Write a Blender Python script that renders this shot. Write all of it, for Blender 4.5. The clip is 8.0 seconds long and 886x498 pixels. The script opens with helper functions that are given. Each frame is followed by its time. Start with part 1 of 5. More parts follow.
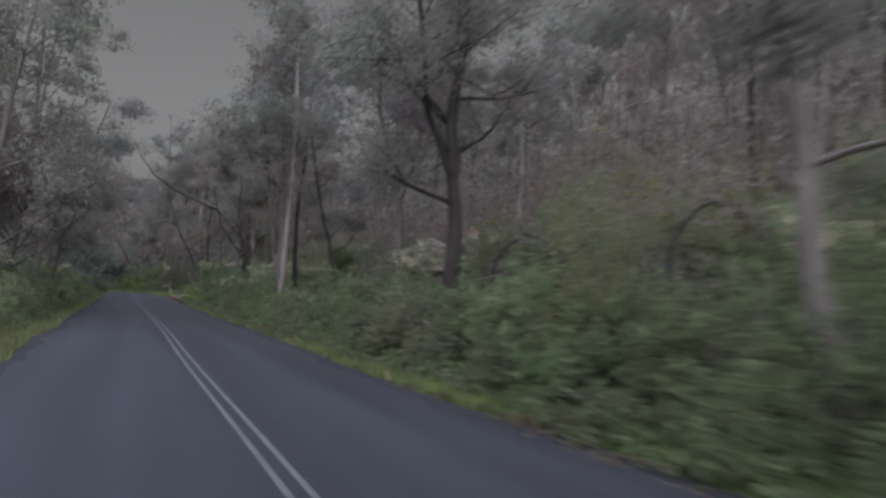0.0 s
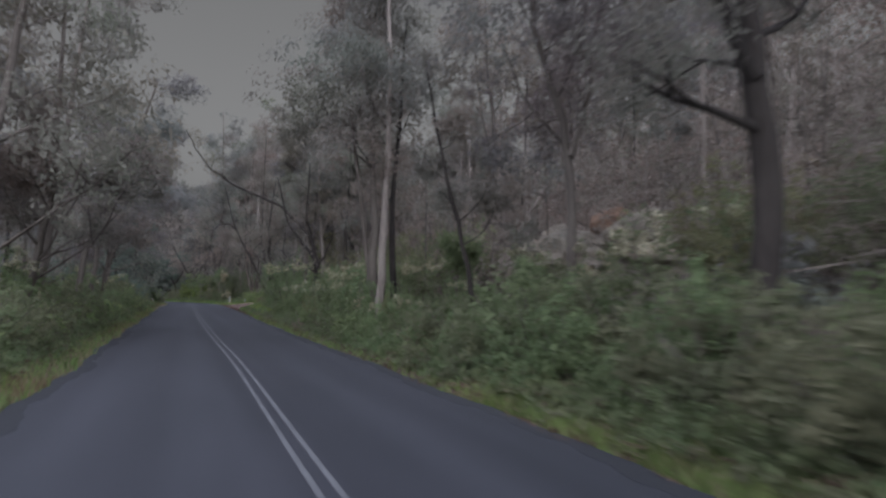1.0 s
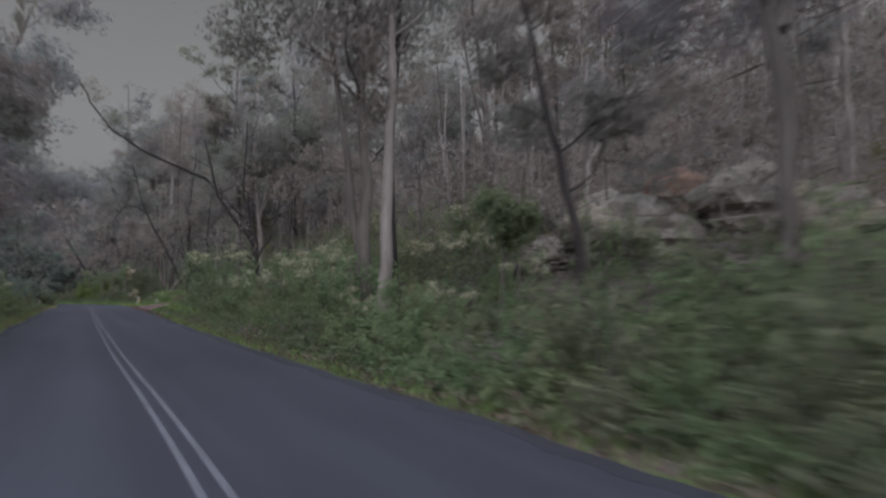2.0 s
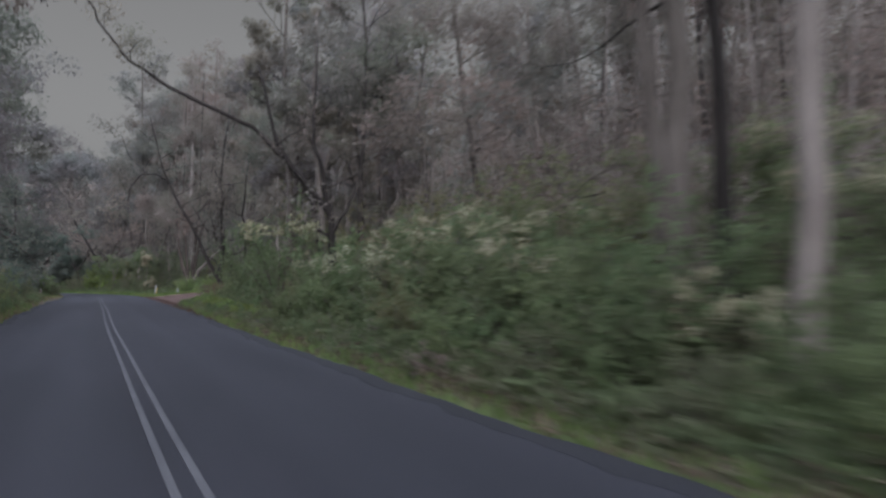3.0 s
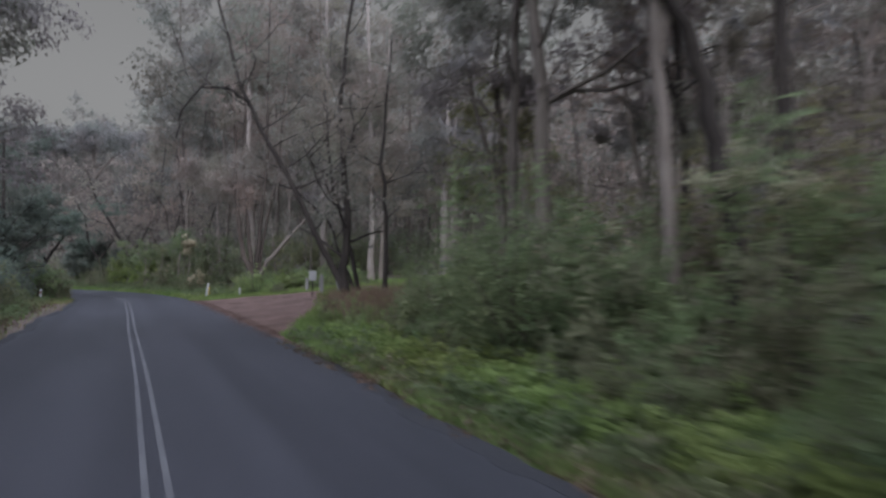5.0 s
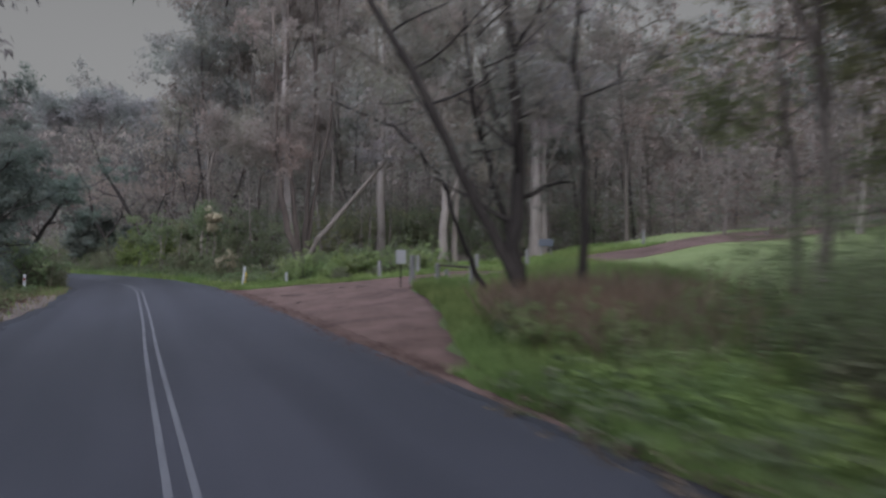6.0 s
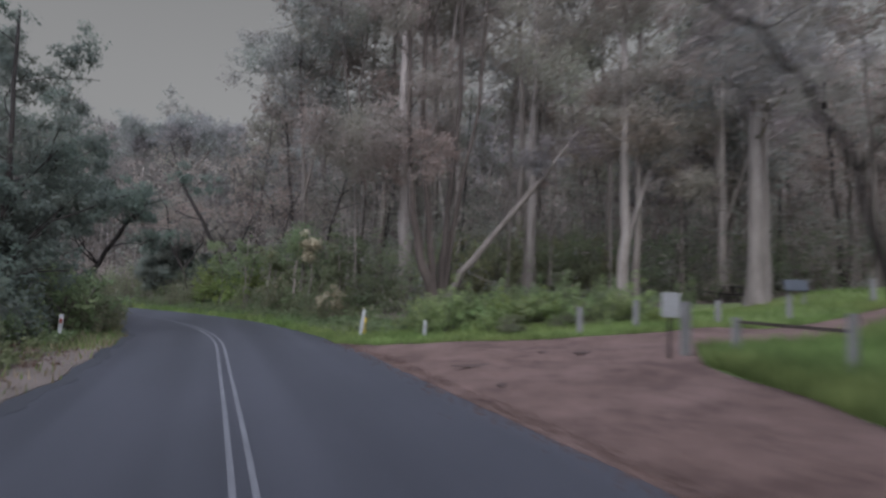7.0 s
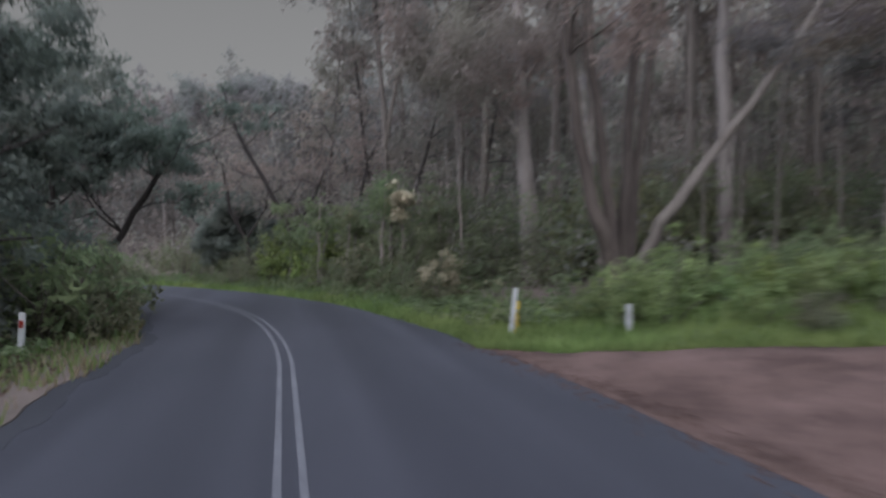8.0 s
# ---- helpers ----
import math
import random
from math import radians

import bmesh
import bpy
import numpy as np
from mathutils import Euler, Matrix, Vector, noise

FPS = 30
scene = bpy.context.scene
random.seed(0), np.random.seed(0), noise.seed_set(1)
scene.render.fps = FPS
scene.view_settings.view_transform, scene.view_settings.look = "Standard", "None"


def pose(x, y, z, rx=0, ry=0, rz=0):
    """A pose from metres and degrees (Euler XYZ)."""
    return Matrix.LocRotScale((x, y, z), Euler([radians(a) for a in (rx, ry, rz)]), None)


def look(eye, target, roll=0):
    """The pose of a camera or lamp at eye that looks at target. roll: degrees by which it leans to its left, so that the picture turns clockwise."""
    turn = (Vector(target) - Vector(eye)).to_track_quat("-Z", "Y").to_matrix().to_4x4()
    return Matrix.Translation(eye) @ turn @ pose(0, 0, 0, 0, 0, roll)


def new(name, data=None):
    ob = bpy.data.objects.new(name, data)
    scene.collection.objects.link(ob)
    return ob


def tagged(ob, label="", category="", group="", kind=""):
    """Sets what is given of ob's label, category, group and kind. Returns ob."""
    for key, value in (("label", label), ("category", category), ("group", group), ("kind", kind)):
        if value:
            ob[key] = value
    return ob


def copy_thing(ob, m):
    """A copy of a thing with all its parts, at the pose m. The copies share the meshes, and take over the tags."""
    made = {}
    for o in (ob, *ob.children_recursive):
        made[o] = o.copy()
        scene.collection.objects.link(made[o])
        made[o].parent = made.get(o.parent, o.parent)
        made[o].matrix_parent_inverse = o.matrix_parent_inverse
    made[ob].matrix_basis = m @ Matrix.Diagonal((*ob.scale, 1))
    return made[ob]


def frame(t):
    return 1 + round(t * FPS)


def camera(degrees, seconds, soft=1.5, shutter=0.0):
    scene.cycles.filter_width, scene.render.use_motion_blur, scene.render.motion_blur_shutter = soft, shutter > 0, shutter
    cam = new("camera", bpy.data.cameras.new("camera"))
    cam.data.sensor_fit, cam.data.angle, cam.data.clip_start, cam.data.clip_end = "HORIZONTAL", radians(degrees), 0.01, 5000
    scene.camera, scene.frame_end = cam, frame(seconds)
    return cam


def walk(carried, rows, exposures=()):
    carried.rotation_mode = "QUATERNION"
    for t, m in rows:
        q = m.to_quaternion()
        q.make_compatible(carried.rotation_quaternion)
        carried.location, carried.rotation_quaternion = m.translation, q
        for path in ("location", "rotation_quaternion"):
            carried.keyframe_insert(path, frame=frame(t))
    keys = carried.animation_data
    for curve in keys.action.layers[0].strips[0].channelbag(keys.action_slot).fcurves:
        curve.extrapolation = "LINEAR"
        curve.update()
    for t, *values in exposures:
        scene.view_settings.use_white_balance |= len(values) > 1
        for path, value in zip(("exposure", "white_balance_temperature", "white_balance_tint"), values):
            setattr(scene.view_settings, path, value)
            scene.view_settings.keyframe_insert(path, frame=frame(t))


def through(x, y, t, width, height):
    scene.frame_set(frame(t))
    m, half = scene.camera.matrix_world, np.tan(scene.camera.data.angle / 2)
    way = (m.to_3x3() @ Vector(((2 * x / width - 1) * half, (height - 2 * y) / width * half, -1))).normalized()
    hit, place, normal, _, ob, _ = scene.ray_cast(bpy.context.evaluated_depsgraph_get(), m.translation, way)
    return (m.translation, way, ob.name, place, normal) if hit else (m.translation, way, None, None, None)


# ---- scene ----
cam = camera(72.0, 8.0, soft=2.5, shutter=0.6)
PATH = [
    (0, (-1.146, 0.247, 1.534), (-0.23, 2.018, 1.687), 2.6),
    (0.5, (-1.23, 4.651, 1.521), (-0.406, 6.468, 1.652), 1.3),
    (1, (-1.058, 8.872, 1.611), (-0.279, 10.708, 1.759), 0.9),
    (1.2, (-1.112, 10.384, 1.581), (-0.304, 12.208, 1.729), 0.6),
    (2.3, (-0.55, 20.098, 1.312), (0.491, 21.8, 1.452), 0.1),
    (2.5, (-0.541, 22.242, 1.32), (0.486, 23.953, 1.451), 0.1),
    (3, (-0.543, 27.378, 1.314), (0.448, 29.112, 1.424), 0.3),
    (3.5, (-0.436, 32.395, 1.393), (0.53, 34.143, 1.49), 0.2),
    (4, (-0.306, 37.272, 1.533), (0.637, 39.034, 1.621), 0.4),
    (5.3, (-0.398, 49.377, 1.867), (0.524, 51.15, 1.927), 0.6),
    (5.5, (-0.316, 51.311, 1.718), (0.6, 53.088, 1.769), 0.7),
    (6, (-0.382, 56.079, 1.683), (0.523, 57.862, 1.693), 0.5),
    (6.5, (-0.36, 60.898, 1.659), (0.481, 62.713, 1.686), 0.9),
    (7, (-0.405, 65.622, 1.64), (0.294, 67.491, 1.775), 1.9),
    (7.5, (-0.286, 69.665, 1.652), (0.346, 71.559, 1.766), 0.4),
    (8, (-0.144, 73.573, 1.564), (0.354, 75.51, 1.586), -0.0),
]
EXPOSURES = [(0, 0.29), (0.5, 0.28), (1.2, 0.27), (2.5, 0.43), (3, 0.5), (3.5, 0.52), (4, 0.54), (5.5, 0.57), (6, 0.58), (6.5, 0.67), (7, 0.66), (7.5, 0.52), (8, 0.55)]
walk(cam, [(t, look(eye, target, roll)) for t, eye, target, roll in PATH], EXPOSURES)


# ---- world, sun, exposure ----
world = bpy.data.worlds.new("overcast_sky")
scene.world = world
world.use_nodes = True
wn = world.node_tree
bg = wn.nodes["Background"]
sky = wn.nodes.new("ShaderNodeTexSky")
sky.sky_type = "NISHITA"
sky.sun_disc = False
sky.sun_elevation = radians(50)
sky.sun_rotation = radians(208)
sky.dust_density = 6.0
sky.air_density = 1.0
hsv = wn.nodes.new("ShaderNodeHueSaturation")
hsv.inputs["Saturation"].default_value = 0.06
wn.links.new(sky.outputs[0], hsv.inputs["Color"])
wn.links.new(hsv.outputs[0], bg.inputs[0])
bg.inputs[1].default_value = 0.057

sun_data = bpy.data.lights.new("sun", "SUN")
sun_data.energy = 5.3
sun_data.angle = radians(150)
sun_data.color = (0.87, 0.96, 1.25)
sun = new("sun", sun_data)
sun.matrix_world = pose(0, 0, 60, 40, 0, -28)

scene.view_settings.exposure = 0.4

# ---- helpers of this scene ----
def mesh_of(name, verts, faces, mats, index=None, smooth=False):
    me = bpy.data.meshes.new(name)
    me.from_pydata([tuple(v) for v in verts], [], [tuple(f) for f in faces])
    for m in mats:
        me.materials.append(m)
    if index is not None:
        me.polygons.foreach_set("material_index", index)
    if smooth:
        me.polygons.foreach_set("use_smooth", [True] * len(me.polygons))
    me.update()
    return me


def part_mesh(name, me, parent, label=""):
    ob = new(name, me)
    ob.parent = parent
    if label:
        ob["label"] = label
    return ob


def part(name, bm, mat, parent, label=""):
    me = bpy.data.meshes.new(name)
    bm.to_mesh(me)
    bm.free()
    me.materials.append(mat)
    return part_mesh(name, me, parent, label)


def thing(name, m, label, category, group="", kind=""):
    ob = new(name)
    ob.empty_display_size = 0.2
    ob.matrix_basis = m
    return tagged(ob, label, category, group, kind)


def box_bm(sx, sy, sz, z0=0.0, bevel=0.01, seg=2):
    bm = bmesh.new()
    bmesh.ops.create_cube(bm, size=1)
    bmesh.ops.scale(bm, vec=(sx, sy, sz), verts=bm.verts)
    bmesh.ops.translate(bm, vec=(0, 0, z0 + sz / 2), verts=bm.verts)
    if bevel:
        bmesh.ops.bevel(bm, geom=bm.edges[:], offset=bevel, segments=seg, affect="EDGES")
    return bm


# ---- materials ----
def node_mat(name):
    m = bpy.data.materials.new(name)
    m.use_nodes = True
    return m, m.node_tree, m.node_tree.nodes["Principled BSDF"]


def ramp(nt, source, stops):
    r = nt.nodes.new("ShaderNodeValToRGB")
    while len(r.color_ramp.elements) < len(stops):
        r.color_ramp.elements.new(0.5)
    for e, (p, c) in zip(r.color_ramp.elements, stops):
        e.position, e.color = p, (*c, 1)
    nt.links.new(source, r.inputs[0])
    return r.outputs[0]


def noise_tex(nt, scale, detail=5, rough=0.6, stretch=None, space="Object"):
    tc = nt.nodes.new("ShaderNodeTexCoord")
    n = nt.nodes.new("ShaderNodeTexNoise")
    n.inputs["Scale"].default_value = scale
    n.inputs["Detail"].default_value = detail
    n.inputs["Roughness"].default_value = rough
    src = tc.outputs[space]
    if stretch:
        mp = nt.nodes.new("ShaderNodeMapping")
        mp.inputs["Scale"].default_value = stretch
        nt.links.new(src, mp.inputs[0])
        src = mp.outputs[0]
    nt.links.new(src, n.inputs["Vector"])
    return n.outputs["Fac"]


def mix(nt, fac, a, b, mode="MIX"):
    n = nt.nodes.new("ShaderNodeMix")
    n.data_type, n.blend_type = "RGBA", mode
    for sock, v in ((n.inputs[0], fac), (n.inputs[6], a), (n.inputs[7], b)):
        if isinstance(v, (int, float)):
            sock.default_value = v
        elif isinstance(v, tuple):
            sock.default_value = (*v, 1)
        else:
            nt.links.new(v, sock)
    return n.outputs[2]


def bump(nt, bsdf, height, strength, dist=0.02):
    b = nt.nodes.new("ShaderNodeBump")
    b.inputs["Strength"].default_value = strength
    b.inputs["Distance"].default_value = dist
    nt.links.new(height, b.inputs["Height"])
    nt.links.new(b.outputs[0], bsdf.inputs["Normal"])


def surface(name, fine, coarse, rough=0.9, fine_scale=40.0, coarse_scale=1.5, amount=0.5, stretch=None, relief=0.4, dist=0.02):
    """Two scales of noise: fine and coarse are lists of ramp stops."""
    m, nt, b = node_mat(name)
    a = noise_tex(nt, fine_scale, 6, 0.65, stretch)
    c = noise_tex(nt, coarse_scale, 4, 0.6, stretch)
    nt.links.new(mix(nt, amount, ramp(nt, a, fine), ramp(nt, c, coarse)), b.inputs["Base Color"])
    b.inputs["Roughness"].default_value = rough
    b.inputs["Specular IOR Level"].default_value = 0.25
    bump(nt, b, a, relief, dist)
    return m


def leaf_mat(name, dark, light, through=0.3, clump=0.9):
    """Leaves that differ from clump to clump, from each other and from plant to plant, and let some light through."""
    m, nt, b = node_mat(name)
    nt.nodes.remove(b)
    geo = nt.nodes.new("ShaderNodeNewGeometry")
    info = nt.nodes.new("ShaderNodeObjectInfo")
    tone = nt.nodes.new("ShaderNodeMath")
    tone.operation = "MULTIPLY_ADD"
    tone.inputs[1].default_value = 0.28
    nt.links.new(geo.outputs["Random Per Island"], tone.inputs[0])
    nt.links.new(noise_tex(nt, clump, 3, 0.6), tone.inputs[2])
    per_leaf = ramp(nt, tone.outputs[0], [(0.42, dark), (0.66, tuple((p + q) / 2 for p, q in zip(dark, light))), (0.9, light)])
    per_plant = ramp(nt, info.outputs["Random"], [(0.0, (0.90, 0.86, 0.85)), (0.35, (1.05, 1.0, 0.99)), (0.7, (0.97, 1.02, 0.98)), (1.0, (1.12, 1.12, 1.02))])
    hue = ramp(nt, noise_tex(nt, 0.22, 2, 0.5), [(0.36, (1.07, 0.97, 0.97)), (0.5, (1, 1, 1.02)), (0.64, (0.94, 1.03, 0.97))])
    col = mix(nt, 1.0, mix(nt, 1.0, per_leaf, per_plant, "MULTIPLY"), hue, "MULTIPLY")
    d = nt.nodes.new("ShaderNodeBsdfDiffuse")
    t = nt.nodes.new("ShaderNodeBsdfTranslucent")
    mx = nt.nodes.new("ShaderNodeMixShader")
    mx.inputs[0].default_value = through
    nt.links.new(col, d.inputs[0])
    nt.links.new(col, t.inputs[0])
    nt.links.new(d.outputs[0], mx.inputs[1])
    nt.links.new(t.outputs[0], mx.inputs[2])
    nt.links.new(mx.outputs[0], nt.nodes["Material Output"].inputs[0])
    return m


def bark_mat(name, fine, coarse, amount, relief, stretch=(1, 1, 0.15)):
    m, nt, b = node_mat(name)
    a = noise_tex(nt, 16, 6, 0.7, stretch)
    c = noise_tex(nt, 1.6, 4, 0.6, (1, 1, 0.5))
    info = nt.nodes.new("ShaderNodeObjectInfo")
    per = ramp(nt, info.outputs["Random"], [(0.0, (0.7, 0.68, 0.66)), (1.0, (1.15, 1.12, 1.08))])
    nt.links.new(mix(nt, 1.0, mix(nt, amount, ramp(nt, a, fine), ramp(nt, c, coarse)), per, "MULTIPLY"), b.inputs["Base Color"])
    b.inputs["Roughness"].default_value = 0.9
    b.inputs["Specular IOR Level"].default_value = 0.2
    bump(nt, b, a, relief, 0.03)
    return m


BARK_PALE = bark_mat("pale_gum_bark", [(0.3, (0.116, 0.100, 0.091)), (0.55, (0.209, 0.182, 0.161)), (0.8, (0.274, 0.243, 0.218))],
                     [(0.35, (0.124, 0.104, 0.091)), (0.6, (0.247, 0.218, 0.196))], 0.5, 0.25)
BARK_GREY = bark_mat("grey_bark", [(0.3, (0.060, 0.050, 0.043)), (0.7, (0.143, 0.124, 0.111))],
                     [(0.35, (0.072, 0.059, 0.050)), (0.65, (0.154, 0.136, 0.116))], 0.5, 0.7)
BARK_WHITE = bark_mat("smooth_white_bark", [(0.3, (0.130, 0.112, 0.101)), (0.55, (0.202, 0.178, 0.162)), (0.8, (0.254, 0.226, 0.204))],
                      [(0.35, (0.118, 0.102, 0.089)), (0.6, (0.231, 0.204, 0.185))], 0.5, 0.25)
BARK_BROWN = bark_mat("brown_grey_bark", [(0.3, (0.033, 0.026, 0.022)), (0.7, (0.099, 0.081, 0.070))],
                      [(0.35, (0.040, 0.031, 0.026)), (0.65, (0.103, 0.084, 0.071))], 0.5, 0.9)
BARK_DARK = bark_mat("dark_stringy_bark", [(0.3, (0.014, 0.012, 0.011)), (0.7, (0.049, 0.042, 0.037))],
                     [(0.35, (0.019, 0.015, 0.014)), (0.65, (0.049, 0.042, 0.037))], 0.45, 1.0)
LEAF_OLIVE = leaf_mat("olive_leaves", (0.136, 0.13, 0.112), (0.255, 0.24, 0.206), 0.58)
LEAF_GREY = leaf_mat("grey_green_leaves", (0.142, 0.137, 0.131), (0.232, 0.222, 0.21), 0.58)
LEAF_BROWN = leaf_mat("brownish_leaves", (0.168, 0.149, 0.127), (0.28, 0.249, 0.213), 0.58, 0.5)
# darker, flatter copy of the leaf colours: the shade of distance put into it
LEAF_FAR = leaf_mat("far_toned_leaves", (0.086, 0.082, 0.073), (0.134, 0.128, 0.114), 0.58, 0.15)
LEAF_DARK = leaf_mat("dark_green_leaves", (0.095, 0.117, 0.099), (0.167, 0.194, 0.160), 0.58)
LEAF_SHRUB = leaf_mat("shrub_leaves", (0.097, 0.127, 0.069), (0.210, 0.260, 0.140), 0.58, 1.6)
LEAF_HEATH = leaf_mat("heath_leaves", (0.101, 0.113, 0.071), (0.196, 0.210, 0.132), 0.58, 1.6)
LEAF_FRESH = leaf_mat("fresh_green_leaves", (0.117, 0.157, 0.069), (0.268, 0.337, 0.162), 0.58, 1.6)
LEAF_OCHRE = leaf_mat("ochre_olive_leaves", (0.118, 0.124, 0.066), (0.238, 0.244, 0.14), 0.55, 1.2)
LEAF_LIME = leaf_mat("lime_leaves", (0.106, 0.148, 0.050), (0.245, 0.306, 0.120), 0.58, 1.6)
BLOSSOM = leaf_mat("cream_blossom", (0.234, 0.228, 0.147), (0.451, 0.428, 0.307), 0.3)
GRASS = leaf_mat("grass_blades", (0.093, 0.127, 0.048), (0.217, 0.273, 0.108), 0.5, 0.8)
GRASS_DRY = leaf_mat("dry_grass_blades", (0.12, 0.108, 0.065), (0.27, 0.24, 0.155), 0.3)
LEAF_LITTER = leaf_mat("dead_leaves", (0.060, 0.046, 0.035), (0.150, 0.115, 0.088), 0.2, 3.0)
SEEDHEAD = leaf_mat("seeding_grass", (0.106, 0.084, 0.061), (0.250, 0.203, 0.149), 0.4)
LITTER = surface("leaf_litter", [(0.3, (0.063, 0.049, 0.040)), (0.7, (0.135, 0.108, 0.089))], [(0.35, (0.064, 0.054, 0.040)), (0.65, (0.123, 0.095, 0.076))],
                 0.95, 9.0, 0.35, 0.5, None, 0.9, 0.1)
MEADOW = surface("short_grass", [(0.3, (0.041, 0.061, 0.023)), (0.7, (0.095, 0.126, 0.045))], [(0.35, (0.056, 0.070, 0.027)), (0.65, (0.090, 0.110, 0.045))],
                 0.95, 14.0, 0.6, 0.45, None, 0.8, 0.06)
# mown grass, with the paddock's open-sky brightness put into its colour
PADDOCK = surface("bright_mown_paddock", [(0.3, (0.077, 0.106, 0.034)), (0.7, (0.149, 0.184, 0.068))], [(0.35, (0.090, 0.113, 0.043)), (0.65, (0.144, 0.167, 0.070))],
                  0.95, 14.0, 0.6, 0.45, None, 0.8, 0.06)
GRAVEL = surface("red_gravel", [(0.3, (0.052, 0.031, 0.025)), (0.7, (0.103, 0.066, 0.054))], [(0.35, (0.058, 0.035, 0.027)), (0.65, (0.098, 0.063, 0.053))],
                 0.95, 26.0, 0.7, 0.55, None, 0.7, 0.03)
ASPHALT = surface("worn_asphalt", [(0.3, (0.018, 0.019, 0.024)), (0.7, (0.034, 0.035, 0.042))], [(0.35, (0.020, 0.021, 0.026)), (0.65, (0.034, 0.034, 0.042))],
                  0.62, 90.0, 0.5, 0.55, (1, 0.25, 1), 0.35, 0.01)
nt = ASPHALT.node_tree
bsdf = nt.nodes["Principled BSDF"]
worn = bsdf.inputs["Base Color"].links[0].from_socket
track = ramp(nt, noise_tex(nt, 1.0, 2, 0.5, (1.1, 0.015, 1)), [(0.35, (0.80, 0.80, 0.81)), (0.65, (1.18, 1.18, 1.17))])
nt.links.new(mix(nt, 1.0, worn, track, "MULTIPLY"), bsdf.inputs["Base Color"])
SEAL = surface("dark_edge_seal", [(0.3, (0.014, 0.014, 0.018)), (0.7, (0.027, 0.028, 0.032))], [(0.35, (0.015, 0.016, 0.019)), (0.65, (0.026, 0.027, 0.031))],
               0.7, 90.0, 0.9, 0.55, (1, 0.3, 1), 0.35, 0.01)
PAINT = surface("worn_line_paint", [(0.35, (0.042, 0.043, 0.047)), (0.6, (0.105, 0.105, 0.113))], [(0.3, (0.052, 0.052, 0.057)), (0.65, (0.109, 0.109, 0.115))],
                0.7, 30.0, 1.2, 0.5, None, 0.2, 0.005)
nt = GRAVEL.node_tree
bsdf = nt.nodes["Principled BSDF"]
worn = bsdf.inputs["Base Color"].links[0].from_socket
track = ramp(nt, noise_tex(nt, 1.5, 5, 0.7, (0.8, 0.6, 1)), [(0.36, (0.62, 0.58, 0.58)), (0.5, (0.95, 0.94, 0.94)), (0.68, (1.2, 1.2, 1.22))])
nt.links.new(mix(nt, 1.0, worn, track, "MULTIPLY"), bsdf.inputs["Base Color"])
DIRT = surface("dry_shoulder_dirt", [(0.3, (0.060, 0.046, 0.039)), (0.7, (0.124, 0.098, 0.083))], [(0.35, (0.055, 0.046, 0.036)), (0.65, (0.116, 0.090, 0.075))],
               0.95, 22.0, 0.8, 0.5, None, 0.8, 0.03)
SOIL = surface("damp_soil", [(0.3, (0.034, 0.022, 0.018)), (0.7, (0.074, 0.050, 0.043))], [(0.35, (0.036, 0.024, 0.021)), (0.65, (0.072, 0.049, 0.042))],
               0.95, 24.0, 1.2, 0.5, None, 0.9, 0.03)
ROCK = surface("lichen_sandstone", [(0.3, (0.085, 0.076, 0.064)), (0.7, (0.235, 0.205, 0.170))], [(0.35, (0.082, 0.078, 0.060)), (0.65, (0.235, 0.182, 0.130))],
               0.95, 7.0, 0.8, 0.5, None, 1.0, 0.08)
RUST = surface("rust_orange_sandstone", [(0.3, (0.090, 0.062, 0.047)), (0.7, (0.195, 0.120, 0.084))], [(0.35, (0.085, 0.068, 0.056)), (0.65, (0.205, 0.118, 0.078))],
               0.95, 7.0, 1.2, 0.5, (1, 1, 0.4), 1.0, 0.08)
POST_WHITE = surface("white_post_plastic", [(0.3, (0.295, 0.295, 0.285)), (0.7, (0.414, 0.414, 0.404))], [(0.3, (0.265, 0.261, 0.235)), (0.6, (0.414, 0.414, 0.393))], 0.5, 30, 4, 0.5)
POST_YELLOW = surface("yellow_plastic", [(0.3, (0.50, 0.32, 0.04)), (0.7, (0.66, 0.43, 0.06))], [(0.3, (0.42, 0.28, 0.05)), (0.6, (0.62, 0.42, 0.07))], 0.5, 30, 4, 0.5)
TIMBER = surface("weathered_timber", [(0.3, (0.112, 0.108, 0.099)), (0.7, (0.216, 0.207, 0.195))], [(0.3, (0.104, 0.099, 0.092)), (0.6, (0.207, 0.199, 0.187))], 0.9, 30, 3, 0.5, (1, 1, 0.12), 0.6)
SIGN_GREY = surface("painted_metal", [(0.3, (0.232, 0.228, 0.220)), (0.7, (0.300, 0.298, 0.288))], [(0.3, (0.224, 0.216, 0.208)), (0.6, (0.300, 0.298, 0.288))], 0.55, 20, 2, 0.5)
BOARD = surface("dull_board", [(0.3, (0.032, 0.036, 0.041)), (0.7, (0.054, 0.059, 0.067))], [(0.3, (0.032, 0.036, 0.040)), (0.6, (0.054, 0.058, 0.065))], 0.95, 20, 2, 0.5)
REFLECTOR = surface("red_reflector", [(0.3, (0.165, 0.024, 0.018)), (0.7, (0.248, 0.036, 0.024))], [(0.3, (0.165, 0.024, 0.018)), (0.6, (0.231, 0.036, 0.024))], 0.3, 20, 2, 0.5)

# ---- the road's line and the lie of the land ----
BEND_Y, BEND_R, BEND_A = 82.0, 37.0, radians(75)


